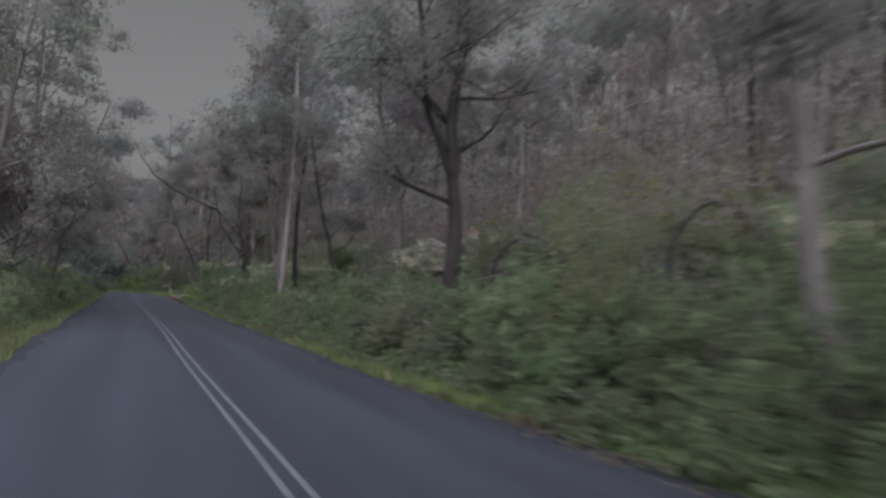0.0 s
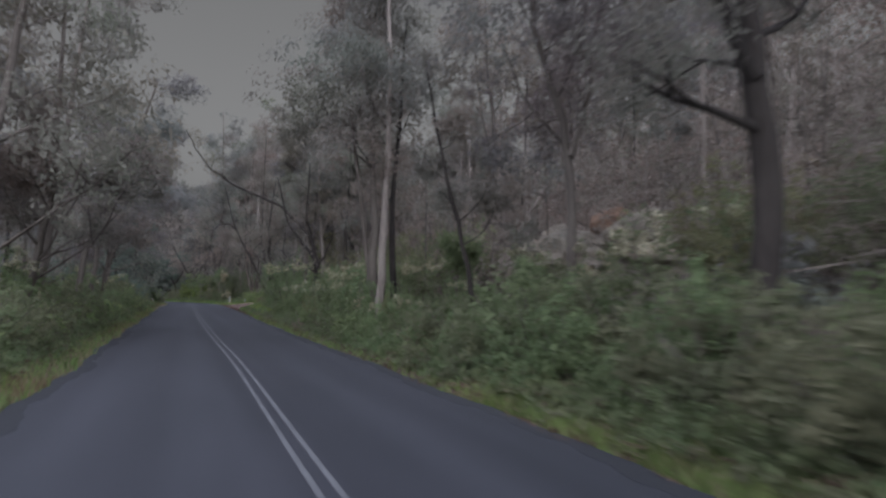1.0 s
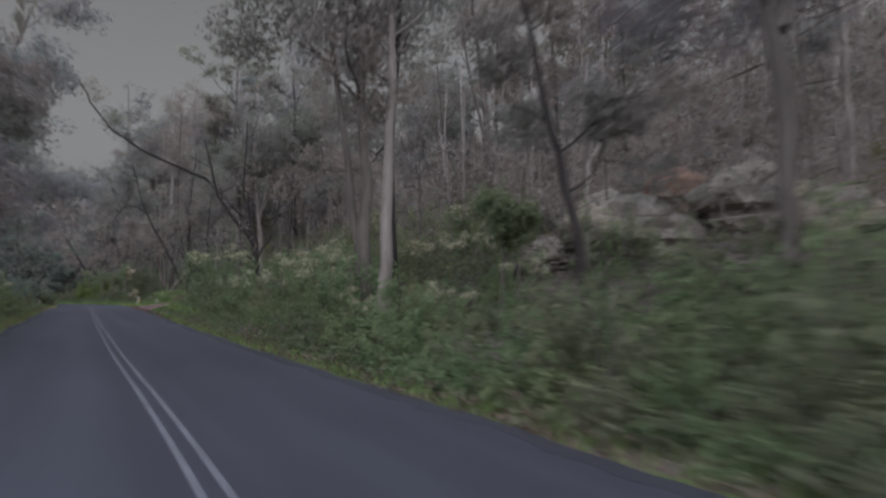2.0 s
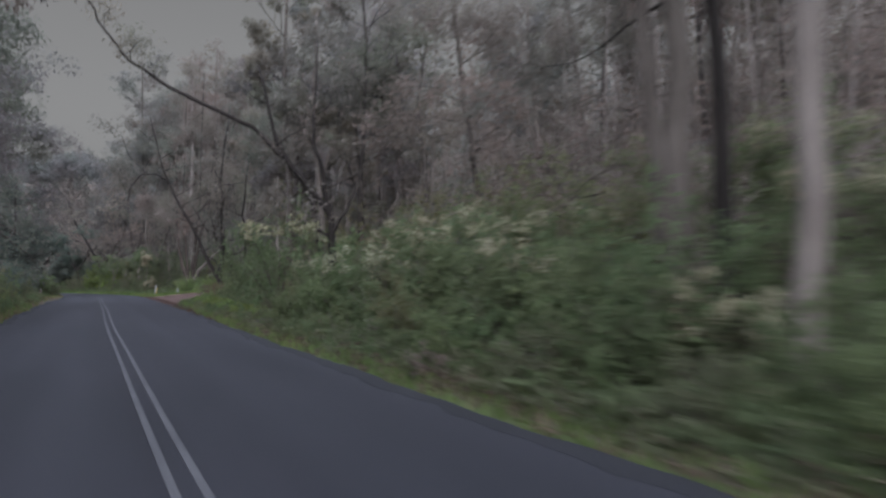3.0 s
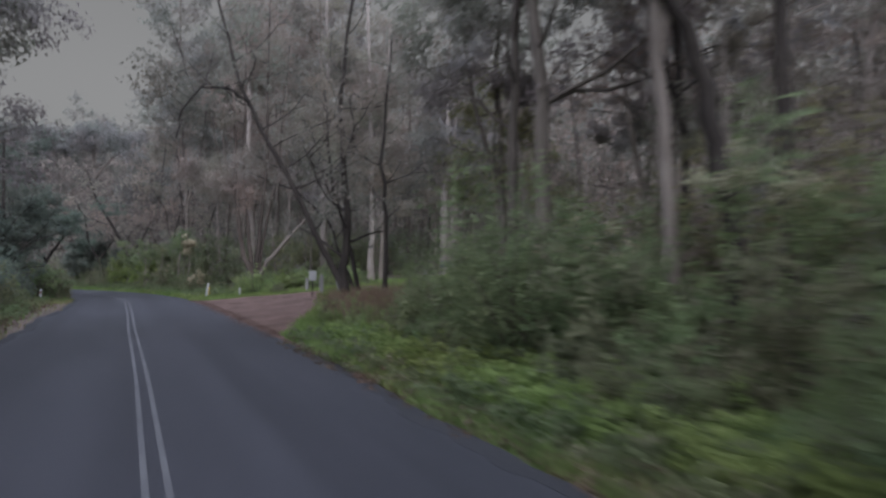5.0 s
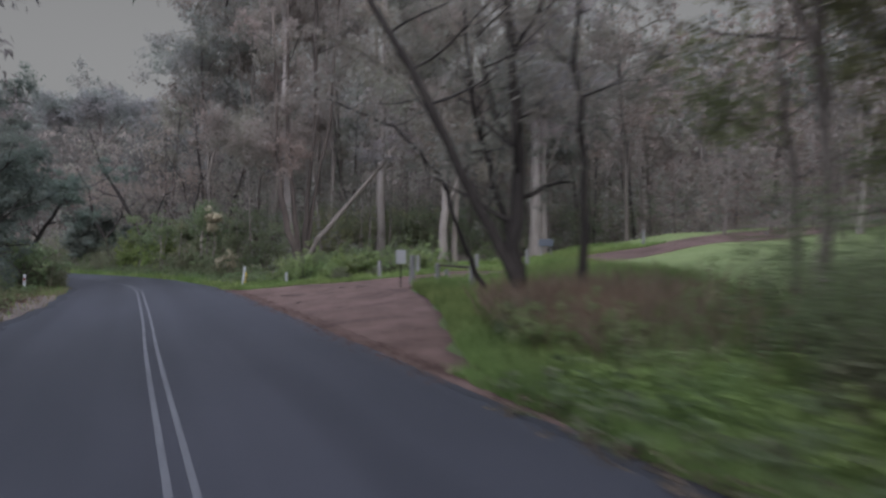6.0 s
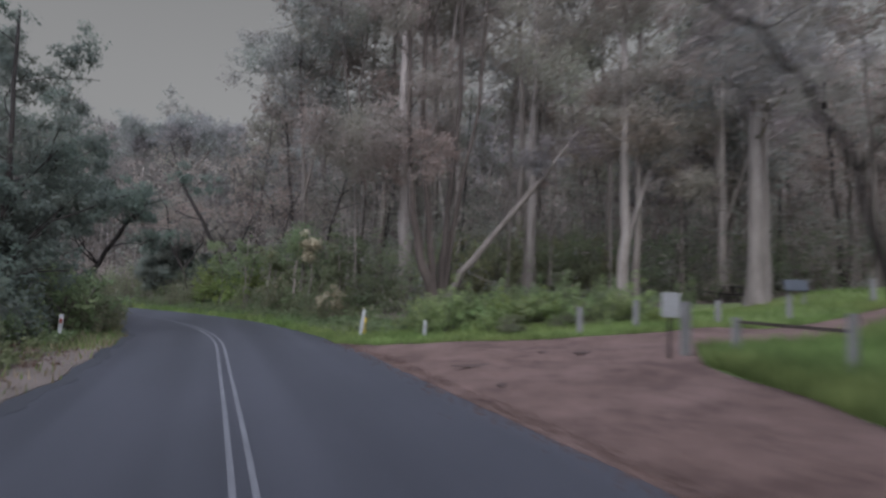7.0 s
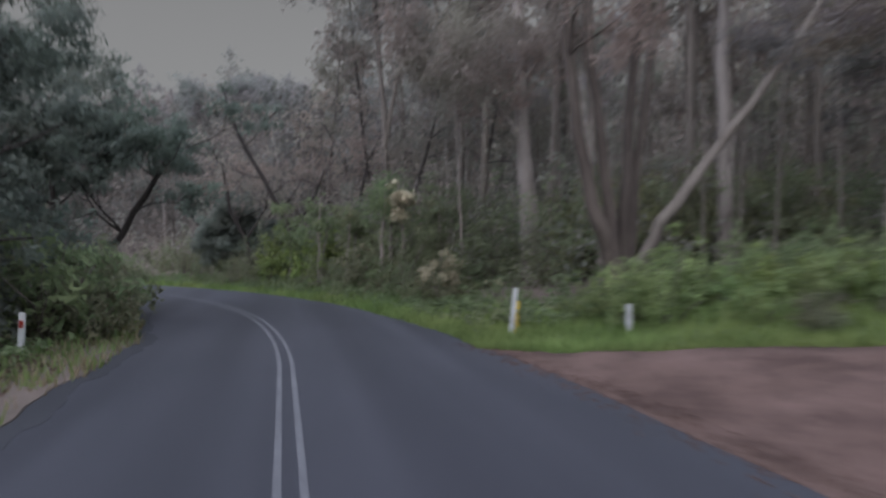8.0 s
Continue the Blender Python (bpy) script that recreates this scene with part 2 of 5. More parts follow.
def centre(s):
    """Point and right-hand normal of the centre line, s metres along it from y = 0."""
    if s <= BEND_Y:
        return np.array([-0.08, s]), np.array([1.0, 0.0])
    a = min((s - BEND_Y) / BEND_R, BEND_A)
    p = np.array([-0.08 - BEND_R * (1 - math.cos(a)), BEND_Y + BEND_R * math.sin(a)])
    n = np.array([math.cos(a), math.sin(a)])
    rest = s - BEND_Y - BEND_R * a
    return p + max(rest, 0) * np.array([-n[1], n[0]]), n


def step(a, b, v):
    t = np.clip((np.asarray(v, float) - a) / (b - a), 0, 1)
    return t * t * (3 - 2 * t)


LINE_S = np.arange(-60.0, 260.0, 1.0)
LINE_P = np.array([centre(s)[0] for s in LINE_S])
LINE_N = np.array([centre(s)[1] for s in LINE_S])


def aside(x, y):
    """Signed distance from the centre line, right positive."""
    x, y = np.atleast_1d(np.asarray(x, float)), np.atleast_1d(np.asarray(y, float))
    out = np.empty(len(x))
    for k in range(0, len(x), 4000):
        dx = x[k:k + 4000, None] - LINE_P[None, :, 0]
        dy = y[k:k + 4000, None] - LINE_P[None, :, 1]
        d2 = dx * dx + dy * dy
        i = d2.argmin(1)
        r = np.arange(len(i))
        out[k:k + 4000] = np.sign(dx[r, i] * LINE_N[i, 0] + dy[r, i] * LINE_N[i, 1] + 1e-9) * np.sqrt(d2[r, i])
    near = np.abs(y - 10) < 68
    out[near & (y < BEND_Y)] = (x + 0.08)[near & (y < BEND_Y)]
    return out


def right_edge(s):
    return 3.12 + 0.45 * (1 - float(step(5, 9, s))) - 0.14 * float(step(24, 30, s) - step(44, 50, s)) + 0.36 * float(step(50, 60, s)) - 0.36 * float(step(80, 86, s)) + 0.04 * math.sin(s * 0.9) + 0.025 * math.sin(s * 2.3 + 0.4) + 0.02 * math.sin(s * 6.1)


def left_edge(s):
    return -(2.98 - 0.08 * float(step(60, 75, s)) - 0.32 * float(step(70, 81, s)) + 0.07 * math.sin(s * 0.7 + 1) + 0.05 * math.sin(s * 2.1) + 0.02 * math.sin(s * 5.7))


def land(x, y):
    """Height of the ground."""
    x, y = np.atleast_1d(np.asarray(x, float)), np.atleast_1d(np.asarray(y, float))
    d = aside(x, y)
    u = np.maximum(d - 3.8, 0)
    k = np.minimum(u, 9.7)
    steep = 0.10 * k + 0.018 * k * k + 0.45 * (np.clip(u, 9.7, 70) - 9.7)
    gentle = 0.115 * np.minimum(u, 8) + (0.118 - 0.055 * step(79, 87, y)) * (np.clip(u, 8, 30) - 8) + 0.34 * (np.clip(u, 30, 80) - 30)
    w = step(50, 64, y)
    z = steep * (1 - w) + gentle * w
    v = np.maximum(-d - 4.5, 0)
    z = z + 0.05 * np.minimum(v, 40)
    z = z + 0.10 * np.clip(y - 116, 0, 130) * step(8, 30, np.abs(d))
    z = z + (0.10 * np.sin(x * 0.9 + 1.3) * np.sin(y * 0.7) + 0.22 * np.sin(x * 0.31) * np.sin(y * 0.23 + 2)) * step(4.5, 12, np.abs(d))
    return z - 0.05 * (1 - step(3.0, 3.6, np.abs(d)))


def height(x, y):
    return float(land(x, y)[0])


def axis(*stretches):
    return np.concatenate([np.arange(a, b, s) for a, b, s in stretches])


def build_ground():
    xs = axis((-400, -60, 20), (-60, -16, 4), (-16, -8, 1.0), (-8, 12, 0.4), (12, 30, 1.0), (30, 80, 3), (80, 420, 20))
    ys = axis((-120, -10, 10), (-10, 105, 0.8), (105, 170, 3), (170, 700, 25))
    gx, gy = np.meshgrid(xs, ys)
    z = land(gx.ravel(), gy.ravel())
    verts = np.stack([gx.ravel(), gy.ravel(), z], 1)
    nx, ny = len(xs), len(ys)
    i, j = np.meshgrid(np.arange(nx - 1), np.arange(ny - 1))
    a = (j * nx + i).ravel()
    faces = np.stack([a, a + 1, a + nx + 1, a + nx], 1)
    mid = verts[faces].mean(1)
    d = aside(mid[:, 0], mid[:, 1])
    wob = np.sin(mid[:, 0] * 1.7 + mid[:, 1] * 0.6) * 0.4 + np.sin(mid[:, 1] * 1.1) * 0.4
    worn = (d > 0) & (mid[:, 1] > 17 + wob) & (mid[:, 1] < 45 + wob)
    meadow = (((np.abs(d) < 4.1 + 0.5 * wob - 0.7 * worn) | ((d > 4.2) & (d < 8.8 + wob) & (mid[:, 1] < 62))) & ~((d < 0) & (mid[:, 1] > 64) & (mid[:, 1] < 83))) | ((d > 0) & (mid[:, 1] > 62 + wob) & (mid[:, 1] < 86 + wob) & (d < 33 + 2 * wob))
    me = mesh_of("ground", verts.tolist(), faces.tolist(), [LITTER, MEADOW, PADDOCK], meadow.astype(int) + (meadow & (d > 9.5 + wob) & (mid[:, 1] > 62)), True)
    tagged(new("ground", me), "leaf-littered forest floor with grassy roadside verges", "ground", kind="structure")


build_ground()


def strip(name, s0, s1, left, right, z, mat, ds=0.5, thick=0.06):
    """A strip along the road between two offsets from its centre line, with its own thickness."""
    ss = np.arange(s0, s1 + ds / 2, ds)
    verts, faces = [], []
    for s in ss:
        p, n = centre(s)
        for off in (left(s), (left(s) + right(s)) / 2, right(s)):
            q = p + n * off
            verts.append((q[0], q[1], z))
        for off in (left(s), right(s)):
            q = p + n * off
            verts.append((q[0], q[1], z - thick))
    for k in range(len(ss) - 1):
        a, b = 5 * k, 5 * k + 5
        faces += [(a, a + 1, b + 1, b), (a + 1, a + 2, b + 2, b + 1), (a + 3, a, b, b + 3), (a + 2, a + 4, b + 4, b + 2)]
    return mesh_of(name, verts, faces, [mat])


tagged(new("road", strip("road", -50, 200, left_edge, right_edge, 0.0, ASPHALT, 0.25)), "dark grey worn asphalt road with ragged edges", "road", kind="structure")

def shoulder(s):
    return -(3.95 + 0.22 * math.sin(s * 0.8) + 0.12 * math.sin(s * 2.7 + 1) + 0.05 * math.sin(s * 7.3))


tagged(new("dirt_shoulder", strip("dirt_shoulder", 30, 86, shoulder, lambda s: left_edge(s) - 0.02, 0.008, DIRT, 0.25, 0.04)), "dry brown dirt shoulder with dead leaves beside the asphalt", "shoulder", kind="structure")


def seal_width(s):
    return 0.26 + 0.04 * math.sin(s * 1.1) + 0.03 * math.sin(s * 3.3 + 1) + 0.03 * math.sin(s * 8.1)


tagged(new("edge_seal", strip("edge_seal", -50, 64, lambda s: right_edge(s) - seal_width(s), right_edge, 0.004, SEAL, 0.25, 0.02)), "dark bitumen band along the ragged asphalt edge", "road edge", "edge seals", "structure")
tagged(new("edge_seal", strip("edge_seal", -50, 120, left_edge, lambda s: left_edge(s) + seal_width(s + 7), 0.004, SEAL, 0.25, 0.02)), "dark bitumen band along the ragged asphalt edge", "road edge", "edge seals", "structure")


def line_shift(s):
    return 0.20 * (1 - float(step(22, 44, s))) - 0.05 * float(step(70, 78, s)) + 0.02 * math.sin(s * 0.35)


for name, off in (("centre_line", -0.088), ("centre_line", 0.088)):
    tagged(new(name, strip(name, -50, 190, lambda s, o=off: o - 0.029 + line_shift(s), lambda s, o=off: o + 0.029 + line_shift(s), 0.006, PAINT, 0.5, 0.005)),
           "worn white solid centre line on the asphalt", "road marking", "double centre line", "structure")


def build_drive():
    """The gravel drive that leaves the road on the right and turns along the paddock."""
    near = [(3.1, 59.6), (3.75, 63.2), (4.5, 65.2), (5.5, 67.5), (6.5, 70.0), (7.6, 74.0), (9.4, 75.4), (14, 75.0), (22, 73.6), (36, 70)]
    far = [(3.0, 83.6), (3.7, 82.9), (4.6, 82.0), (5.4, 81.2), (6.4, 80.3), (7.6, 79.2), (10, 78.0), (14, 77.9), (22, 77.2), (36, 74.5)]
    verts, faces = [], []
    rows, across = 110, [0, 0.012] + [k / 13 for k in range(1, 13)] + [0.988, 1]
    cols = len(across) - 1
    for k in range(rows + 1):
        t = k / rows * (len(near) - 1)
        i = min(int(t), len(near) - 2)
        f = t - i
        a = Vector(near[i]).lerp(Vector(near[i + 1]), f)
        b = Vector(far[i]).lerp(Vector(far[i + 1]), f)
        for c in range(cols + 1):
            p = a.lerp(b, across[c])
            if c in (0, 1, cols - 1, cols) and k > 3:
                side = 0 if c < 2 else cols
                p += Vector((0.10 * math.sin(k * 0.5 + side), 0.10 * math.sin(k * 0.37 + 2 * side)))
            z = height(p.x, p.y) + 0.03
            z += 0.025 * math.sin(p.x * 2.1 + p.y) * math.sin(p.y * 1.3) * min(1, max(0, p.x - 3.8))
            if p.x < 3.3:
                z = -0.004
            elif p.x < 3.7:
                z = 0.014
            elif c in (0, cols):
                z -= 0.10
            verts.append((p.x, p.y, z))
    for k in range(rows):
        for c in range(cols):
            a = k * (cols + 1) + c
            faces.append((a, a + 1, a + cols + 2, a + cols + 1))
    tagged(new("gravel_drive", mesh_of("gravel_drive", verts, faces, [GRAVEL], None, True)), "reddish-brown gravel drive beside the road", "drive", kind="structure")


build_drive()


# ---- plants ----
class Plant:
    """Collects tubes of wood and loose leaves."""

    def __init__(self, seed):
        self.r = np.random.default_rng(seed)
        self.v, self.f, self.leaves = [], [], []
        self.tips = []

    def tube(self, pts, r0, r1, sides=7, flare=0.0):
        pts = np.asarray(pts, float)
        n = len(pts)
        start = len(self.v)
        tang = np.gradient(pts, axis=0)
        for k in range(n):
            t = tang[k] / (np.linalg.norm(tang[k]) + 1e-9)
            ref = np.array([1.0, 0, 0]) if abs(t[0]) < 0.8 else np.array([0, 1.0, 0])
            u = np.cross(t, ref)
            u /= np.linalg.norm(u)
            w = np.cross(t, u)
            f = k / (n - 1)
            rad = r0 + (r1 - r0) * f
            if k == 0:
                rad *= 1 + flare
            for a in range(sides):
                an = 2 * math.pi * a / sides
                wob = 1 + 0.12 * math.sin(3 * an + k)
                self.v.append(pts[k] + rad * wob * (math.cos(an) * u + math.sin(an) * w))
        for k in range(n - 1):
            for a in range(sides):
                b = (a + 1) % sides
                i, j = start + k * sides, start + (k + 1) * sides
                self.f.append((i + a, i + b, j + b, j + a))
        self.f.append(tuple(start + (n - 1) * sides + a for a in range(sides)))

    def wander(self, a, way, length, n, bend, lift):
        pts = [np.asarray(a, float)]
        way = np.asarray(way, float) / np.linalg.norm(way)
        for k in range(n):
            way = way + self.r.normal(0, bend, 3) + np.array([0, 0, lift])
            way /= np.linalg.norm(way)
            pts.append(pts[-1] + way * length / n)
        return np.array(pts)

    def limb(self, a, way, length, r0, depth=2, bend=0.16, lift=0.03, sides=5):
        n = 5 if sides > 3 else 3
        pts = self.wander(a, way, length, n, bend, lift)
        self.tube(pts, r0, r0 * 0.4, sides)
        if depth <= 0:
            self.tips += [pts[-1], pts[-2], pts[-3]]
            return
        for k in range(2 + (self.r.random() < 0.6)):
            i = int(self.r.integers(2, n + 1))
            d = pts[i] - pts[i - 1]
            d = d / np.linalg.norm(d) + self.r.normal(0, 0.6, 3)
            self.limb(pts[i], d, length * self.r.uniform(0.45, 0.7), r0 * 0.5, depth - 1, bend * 1.2, lift, max(3, sides - 1))

    def foliage(self, centres, per, spread, size, narrow=0.3, droop=0.6, corners=3, sprays=1, loose=0.5):
        """Leaves in rounded sprays round the given centres, turned outwards as they grow; loose: how far they stray from that."""
        centres = np.asarray(centres, float)
        spread = np.broadcast_to(np.asarray(spread, float), (3,))
        n = len(centres) * per

        def ball(k, power):
            u = self.r.normal(0, 1, (k, 3))
            return u / np.linalg.norm(u, axis=1)[:, None] * self.r.random((k, 1)) ** power

        if sprays > 1:
            hub = np.repeat(centres, sprays, axis=0) + ball(len(centres) * sprays, 0.45) * spread * 1.75
            pick = np.repeat(np.arange(len(centres)) * sprays, per) + self.r.integers(0, sprays, n)
            scale = self.r.uniform(0.55, 1.1, len(hub))[pick][:, None]
            hub = hub[pick]
        else:
            hub, scale = np.repeat(centres, per, axis=0), 1.75
        out = ball(n, 0.42)
        c = hub + out * spread * scale
        facing = out * 0.9 + (c - np.repeat(centres, per, axis=0)) / spread * 0.25 + np.array([0, 0, 0.4]) + self.r.normal(0, loose, (n, 3))
        facing /= np.linalg.norm(facing, axis=1)[:, None]
        d = self.r.normal(0, 1, (n, 3)) * (1 - droop * 0.6) + np.array([0, 0, -droop])
        d -= facing * (d * facing).sum(1)[:, None]
        d /= np.linalg.norm(d, axis=1)[:, None] + 1e-9
        s = np.cross(facing, d)
        ln = size * self.r.uniform(0.6, 1.4, n)[:, None]
        q = np.stack([c, c + d * ln * 0.45 + s * ln * narrow * 0.5, c + d * ln, c + d * ln * 0.45 - s * ln * narrow * 0.5], 1)
        if corners == 3:
            q = np.stack([c - s * ln * narrow * 0.5, c + s * ln * narrow * 0.5, c + d * ln], 1)
        self.corners = corners
        self.leaves.append(q.reshape(-1, 3))

    def leaf_mesh(self, name, mat):
        v = np.concatenate(self.leaves)
        self.leaves = []
        k = self.corners
        n = len(v) // k
        me = bpy.data.meshes.new(name)
        me.vertices.add(k * n)
        me.vertices.foreach_set("co", v.ravel())
        me.loops.add(k * n)
        me.loops.foreach_set("vertex_index", np.arange(k * n))
        me.polygons.add(n)
        me.polygons.foreach_set("loop_start", np.arange(0, k * n, k))
        me.materials.append(mat)
        me.update(calc_edges=True)
        return me

    def wood_mesh(self, name, mat):
        return mesh_of(name, self.v, self.f, [mat], None, True)


def gum(name, seed, m, trunks, bark, leaf, label, limbs=7, reach=3.0, start=0.45, per=26, size=0.145, spread=0.42, depth=1, group="", thin=1.0, lift=0.05, sides=9, corners=0):
    """A eucalypt. trunks: stems as (points, radius below, radius above), in metres from the foot."""
    p = Plant(seed)
    ob = thing(name, m, label, "tree", group)

    def wood(part_name, parent):
        me = p.wood_mesh(part_name, bark)
        p.v, p.f = [], []
        return part_mesh(part_name, me, parent)

    for pts, r0, r1 in trunks:
        pts = [np.array(q, float) for q in pts]
        fine = []
        for a, b in zip(pts[:-1], pts[1:]):
            for k in range(4):
                fine.append(a + (b - a) * k / 4 + (p.r.normal(0, 0.028, 3) if (k or fine) else 0))
        fine.append(pts[-1])
        fine = np.array(fine)
        p.tube(fine, r0, r1, sides, 0.35)
        stem = wood("trunk", ob) if sides > 7 else None
        n = len(fine)
        p.tips.append(fine[-1])
        for k in range(limbs):
            f = start + (0.98 - start) * (k + p.r.random()) / limbs
            i = min(int(f * (n - 1)), n - 2)
            an = p.r.uniform(0, 2 * math.pi)
            way = np.array([math.cos(an), math.sin(an), p.r.uniform(0.25, 0.9)])
            p.limb(fine[i], way, reach * p.r.uniform(0.6, 1.15) * (1.15 - 0.5 * f), (r0 + (r1 - r0) * f) * 0.42 * thin, depth, 0.16, lift, 5 if sides > 7 else 3)
            if sides > 7:
                wood("limb", stem)
    if p.v:
        wood("trunk", ob)
    tips = np.array(p.tips)
    p.foliage(tips, int(per * (1.9 if corners else 4.2)), (spread, spread, spread * 0.7), size, 0.5, 0.5, 3, 3)
    part_mesh("crown", p.leaf_mesh("crown", leaf), ob)
    return ob


def shrub(name, seed, m, label, leaf, h=1.6, w=1.0, blobs=26, per=60, size=0.10, narrow=0.35, droop=0.1, bloom=0, group="", bark=BARK_GREY, category="shrub"):
    """A bush: stems fanning from the foot, leaves in uneven clumps, and flower heads on top where bloom is set."""
    p = Plant(seed)
    tips = []
    for k in range(blobs):
        an, rad = p.r.uniform(0, 2 * math.pi), w * math.sqrt(p.r.random())
        top = np.array([rad * math.cos(an), rad * math.sin(an), h * (0.25 + 0.75 * p.r.random()) * (1.05 - 0.35 * (rad / w) ** 2)])
        if k % 2 == 0:
            mid = top * np.array([0.45, 0.45, 0.5]) + p.r.normal(0, 0.06, 3)
            p.tube([(0, 0, -0.15), mid, top], 0.022, 0.006, 3)
        tips.append(top)
        tips.append(top * np.array([0.8, 0.8, 0.6]))
    ob = thing(name, m, label, category, group)
    part_mesh("woody_base", p.wood_mesh("woody_base", bark), ob)
    p.foliage(tips, per, (0.20 * w, 0.20 * w, 0.14 * h), size * 1.05, narrow * 1.25, droop, 3, 2)
    leaves = part_mesh("foliage", p.leaf_mesh("foliage", leaf), ob)
    if bloom:
        high = sorted(tips, key=lambda q: -q[2])[:bloom]
        p.foliage([q + np.array([0, 0, 0.06]) for q in high], 70, (0.12, 0.12, 0.09), 0.07, 0.6, 0.0, 3)
        part_mesh("blossom", p.leaf_mesh("blossom", BLOSSOM), leaves, "cream-white flower heads")
    return ob


def foot(x, y, turn=0.0, sink=0.08):
    return pose(x, y, height(x, y) - sink, 0, 0, turn)


# trees that stand out along the road, foot by foot
GUM_LABEL = "tall eucalyptus with a pale grey trunk and sparse olive crown"
gum("eucalyptus_tree", 1, foot(6.0, 4.2), [([(0, 0, 0), (-0.32, 0.05, 1.0), (-0.52, 0.1, 2.0), (-0.66, 0.15, 3.2), (-0.8, 0.3, 6), (-0.5, 0.5, 13)], 0.19, 0.05)], BARK_PALE, LEAF_OLIVE,
    "leaning eucalyptus with smooth grey-pink bark above the shrubs")
for k, (x, y, h) in enumerate(((5.9, 9.3, 1.7), (7.3, 7.9, 2.1), (6.6, 12.6, 1.9))):
    gum("dead_branch", 380 + k, foot(x, y), [([(0, 0, 0), (0, 0, h), (0.12, -0.1, h + 0.4), (0.5, -0.42, h + 0.85), (0.85, -0.7, h + 0.72), (1.0, -0.84, h + 0.35)], 0.055, 0.02)], BARK_DARK, LEAF_BROWN,
        "dark dead branch arching over the roadside shrubs", 3, 0.5, 0.6, 1, group="dead branches")
gum("stringybark_tree", 2, foot(7.0, 15.4), [([(0, 0, 0), (0.1, 0, 3), (-0.2, 0.1, 6), (0.3, 0.2, 9), (0.1, 0.3, 15)], 0.26, 0.06),
                                             ([(-0.1, 0, 4.6), (-0.9, 0.3, 6.4), (-1.0, 0.6, 9), (-1.4, 0.8, 12)], 0.13, 0.04)], BARK_DARK, LEAF_OLIVE,
    "dark rough-barked eucalyptus with crooked limbs and olive leaves", 14, 4.2, 0.34, 30, 0.14, 0.66)
gum("eucalyptus_tree", 3, foot(6.0, 32.7), [([(0, 0, 0), (0.0, 0, 4), (-0.2, 0.2, 9), (-0.3, 0.3, 15)], 0.20, 0.05),
                                            ([(-0.1, 0.1, 1.6), (-0.5, 0.2, 5), (-1.2, 0.4, 10), (-1.5, 0.5, 14)], 0.11, 0.04)], BARK_GREY, LEAF_OLIVE,
    "eucalyptus with slender grey stems forking above the shrubs", 8, 3.4, 0.5, 30, 0.15, 0.72)
gum("eucalyptus_tree", 4, foot(5.7, 30.9), [([(0, 0, 0), (0.15, 0, 4), (0.3, 0.2, 9), (0.2, 0.3, 16)], 0.17, 0.05)], BARK_PALE, LEAF_GREY,
    "straight eucalyptus with smooth pale trunk beside the road", 8, 3.2, 0.5, 32, 0.15, 0.72)
gum("eucalyptus_tree", 5, foot(6.9, 32.6), [([(0, 0, 0), (-0.2, 0, 4), (0.1, 0.2, 8), (0.4, 0.3, 13)], 0.15, 0.04)], BARK_DARK, LEAF_OLIVE,
    "dark-barked eucalyptus among pale ones", 8, 3.0, 0.45, 28, 0.145, 0.7)
gum("eucalyptus_tree", 6, foot(6.8, 24.8), [([(0, 0, 0), (-0.3, 0, 2), (-0.9, 0.2, 4.5), (-1.6, 0.4, 8)], 0.10, 0.03)], BARK_DARK, LEAF_OLIVE,
    "thin dark leaning eucalyptus above the shrubs", 6, 2.0, 0.4, 24)
gum("small_tree", 26, foot(8.0, 29.1), [([(0, 0, 0), (0.1, 0, 1.4), (-0.05, 0, 2.9)], 0.06, 0.03)], BARK_GREY, LEAF_SHRUB,
    "small dark-green tree on a thin trunk before the boulders", 7, 0.8, 0.6, 16, 0.12, 0.3)
gum("eucalyptus_tree", 7, foot(8.2, 22.2), [([(0, 0, 0), (0.1, 0, 3), (-0.1, 0.2, 5.5), (-0.9, 0.3, 8), (-1.0, 0.4, 12)], 0.16, 0.05),
                                            ([(0, 0, 4.5), (0.8, 0.2, 6.5), (1.2, 0.3, 9.5)], 0.09, 0.03)], BARK_GREY, LEAF_GREY,
    "forked grey eucalyptus with spreading crown", 9, 3.2, 0.45, 26, 0.145, 0.7)
gum("dead_tree", 27, foot(11.3, 29.6), [([(0, 0, 0), (0.1, 0, 1.9), (0.2, 0.1, 3.4), (1.2, 0.3, 4.6), (2.4, 0.4, 5.2)], 0.09, 0.025), ([(0.2, 0.1, 3.3), (0.5, 0.2, 4.6), (1.1, 0.3, 6.2)], 0.05, 0.02)], BARK_PALE, LEAF_GREY,
    "pale forked dead tree before the rocks", 4, 0.9, 0.6, 2)
gum("eucalyptus_tree", 8, foot(15.7, 24.9), [([(0, 0, 0), (0.05, 0, 4), (0, 0, 10)], 0.12, 0.04)], BARK_PALE, LEAF_GREY, "straight pale eucalyptus on the hillside", 6, 2.0, 0.6, 24)
gum("leaning_tree", 9, foot(8.08, 52.7), [([(0, 0, 0), (-0.2, 0.1, 2.2), (-0.5, 0.3, 4.0), (-0.9, 0.3, 4.9), (-1.7, 0.4, 5.8), (-3.0, 0.6, 7.1), (-5.7, 0.9, 8.1), (-7.6, 1.8, 9.4), (-8.6, 2.3, 10.7), (-9.4, 2.3, 12.2)], 0.17, 0.03)], BARK_DARK, LEAF_OLIVE,
    "dark slender tree leaning far out over the road", 5, 1.4, 0.7, 5)
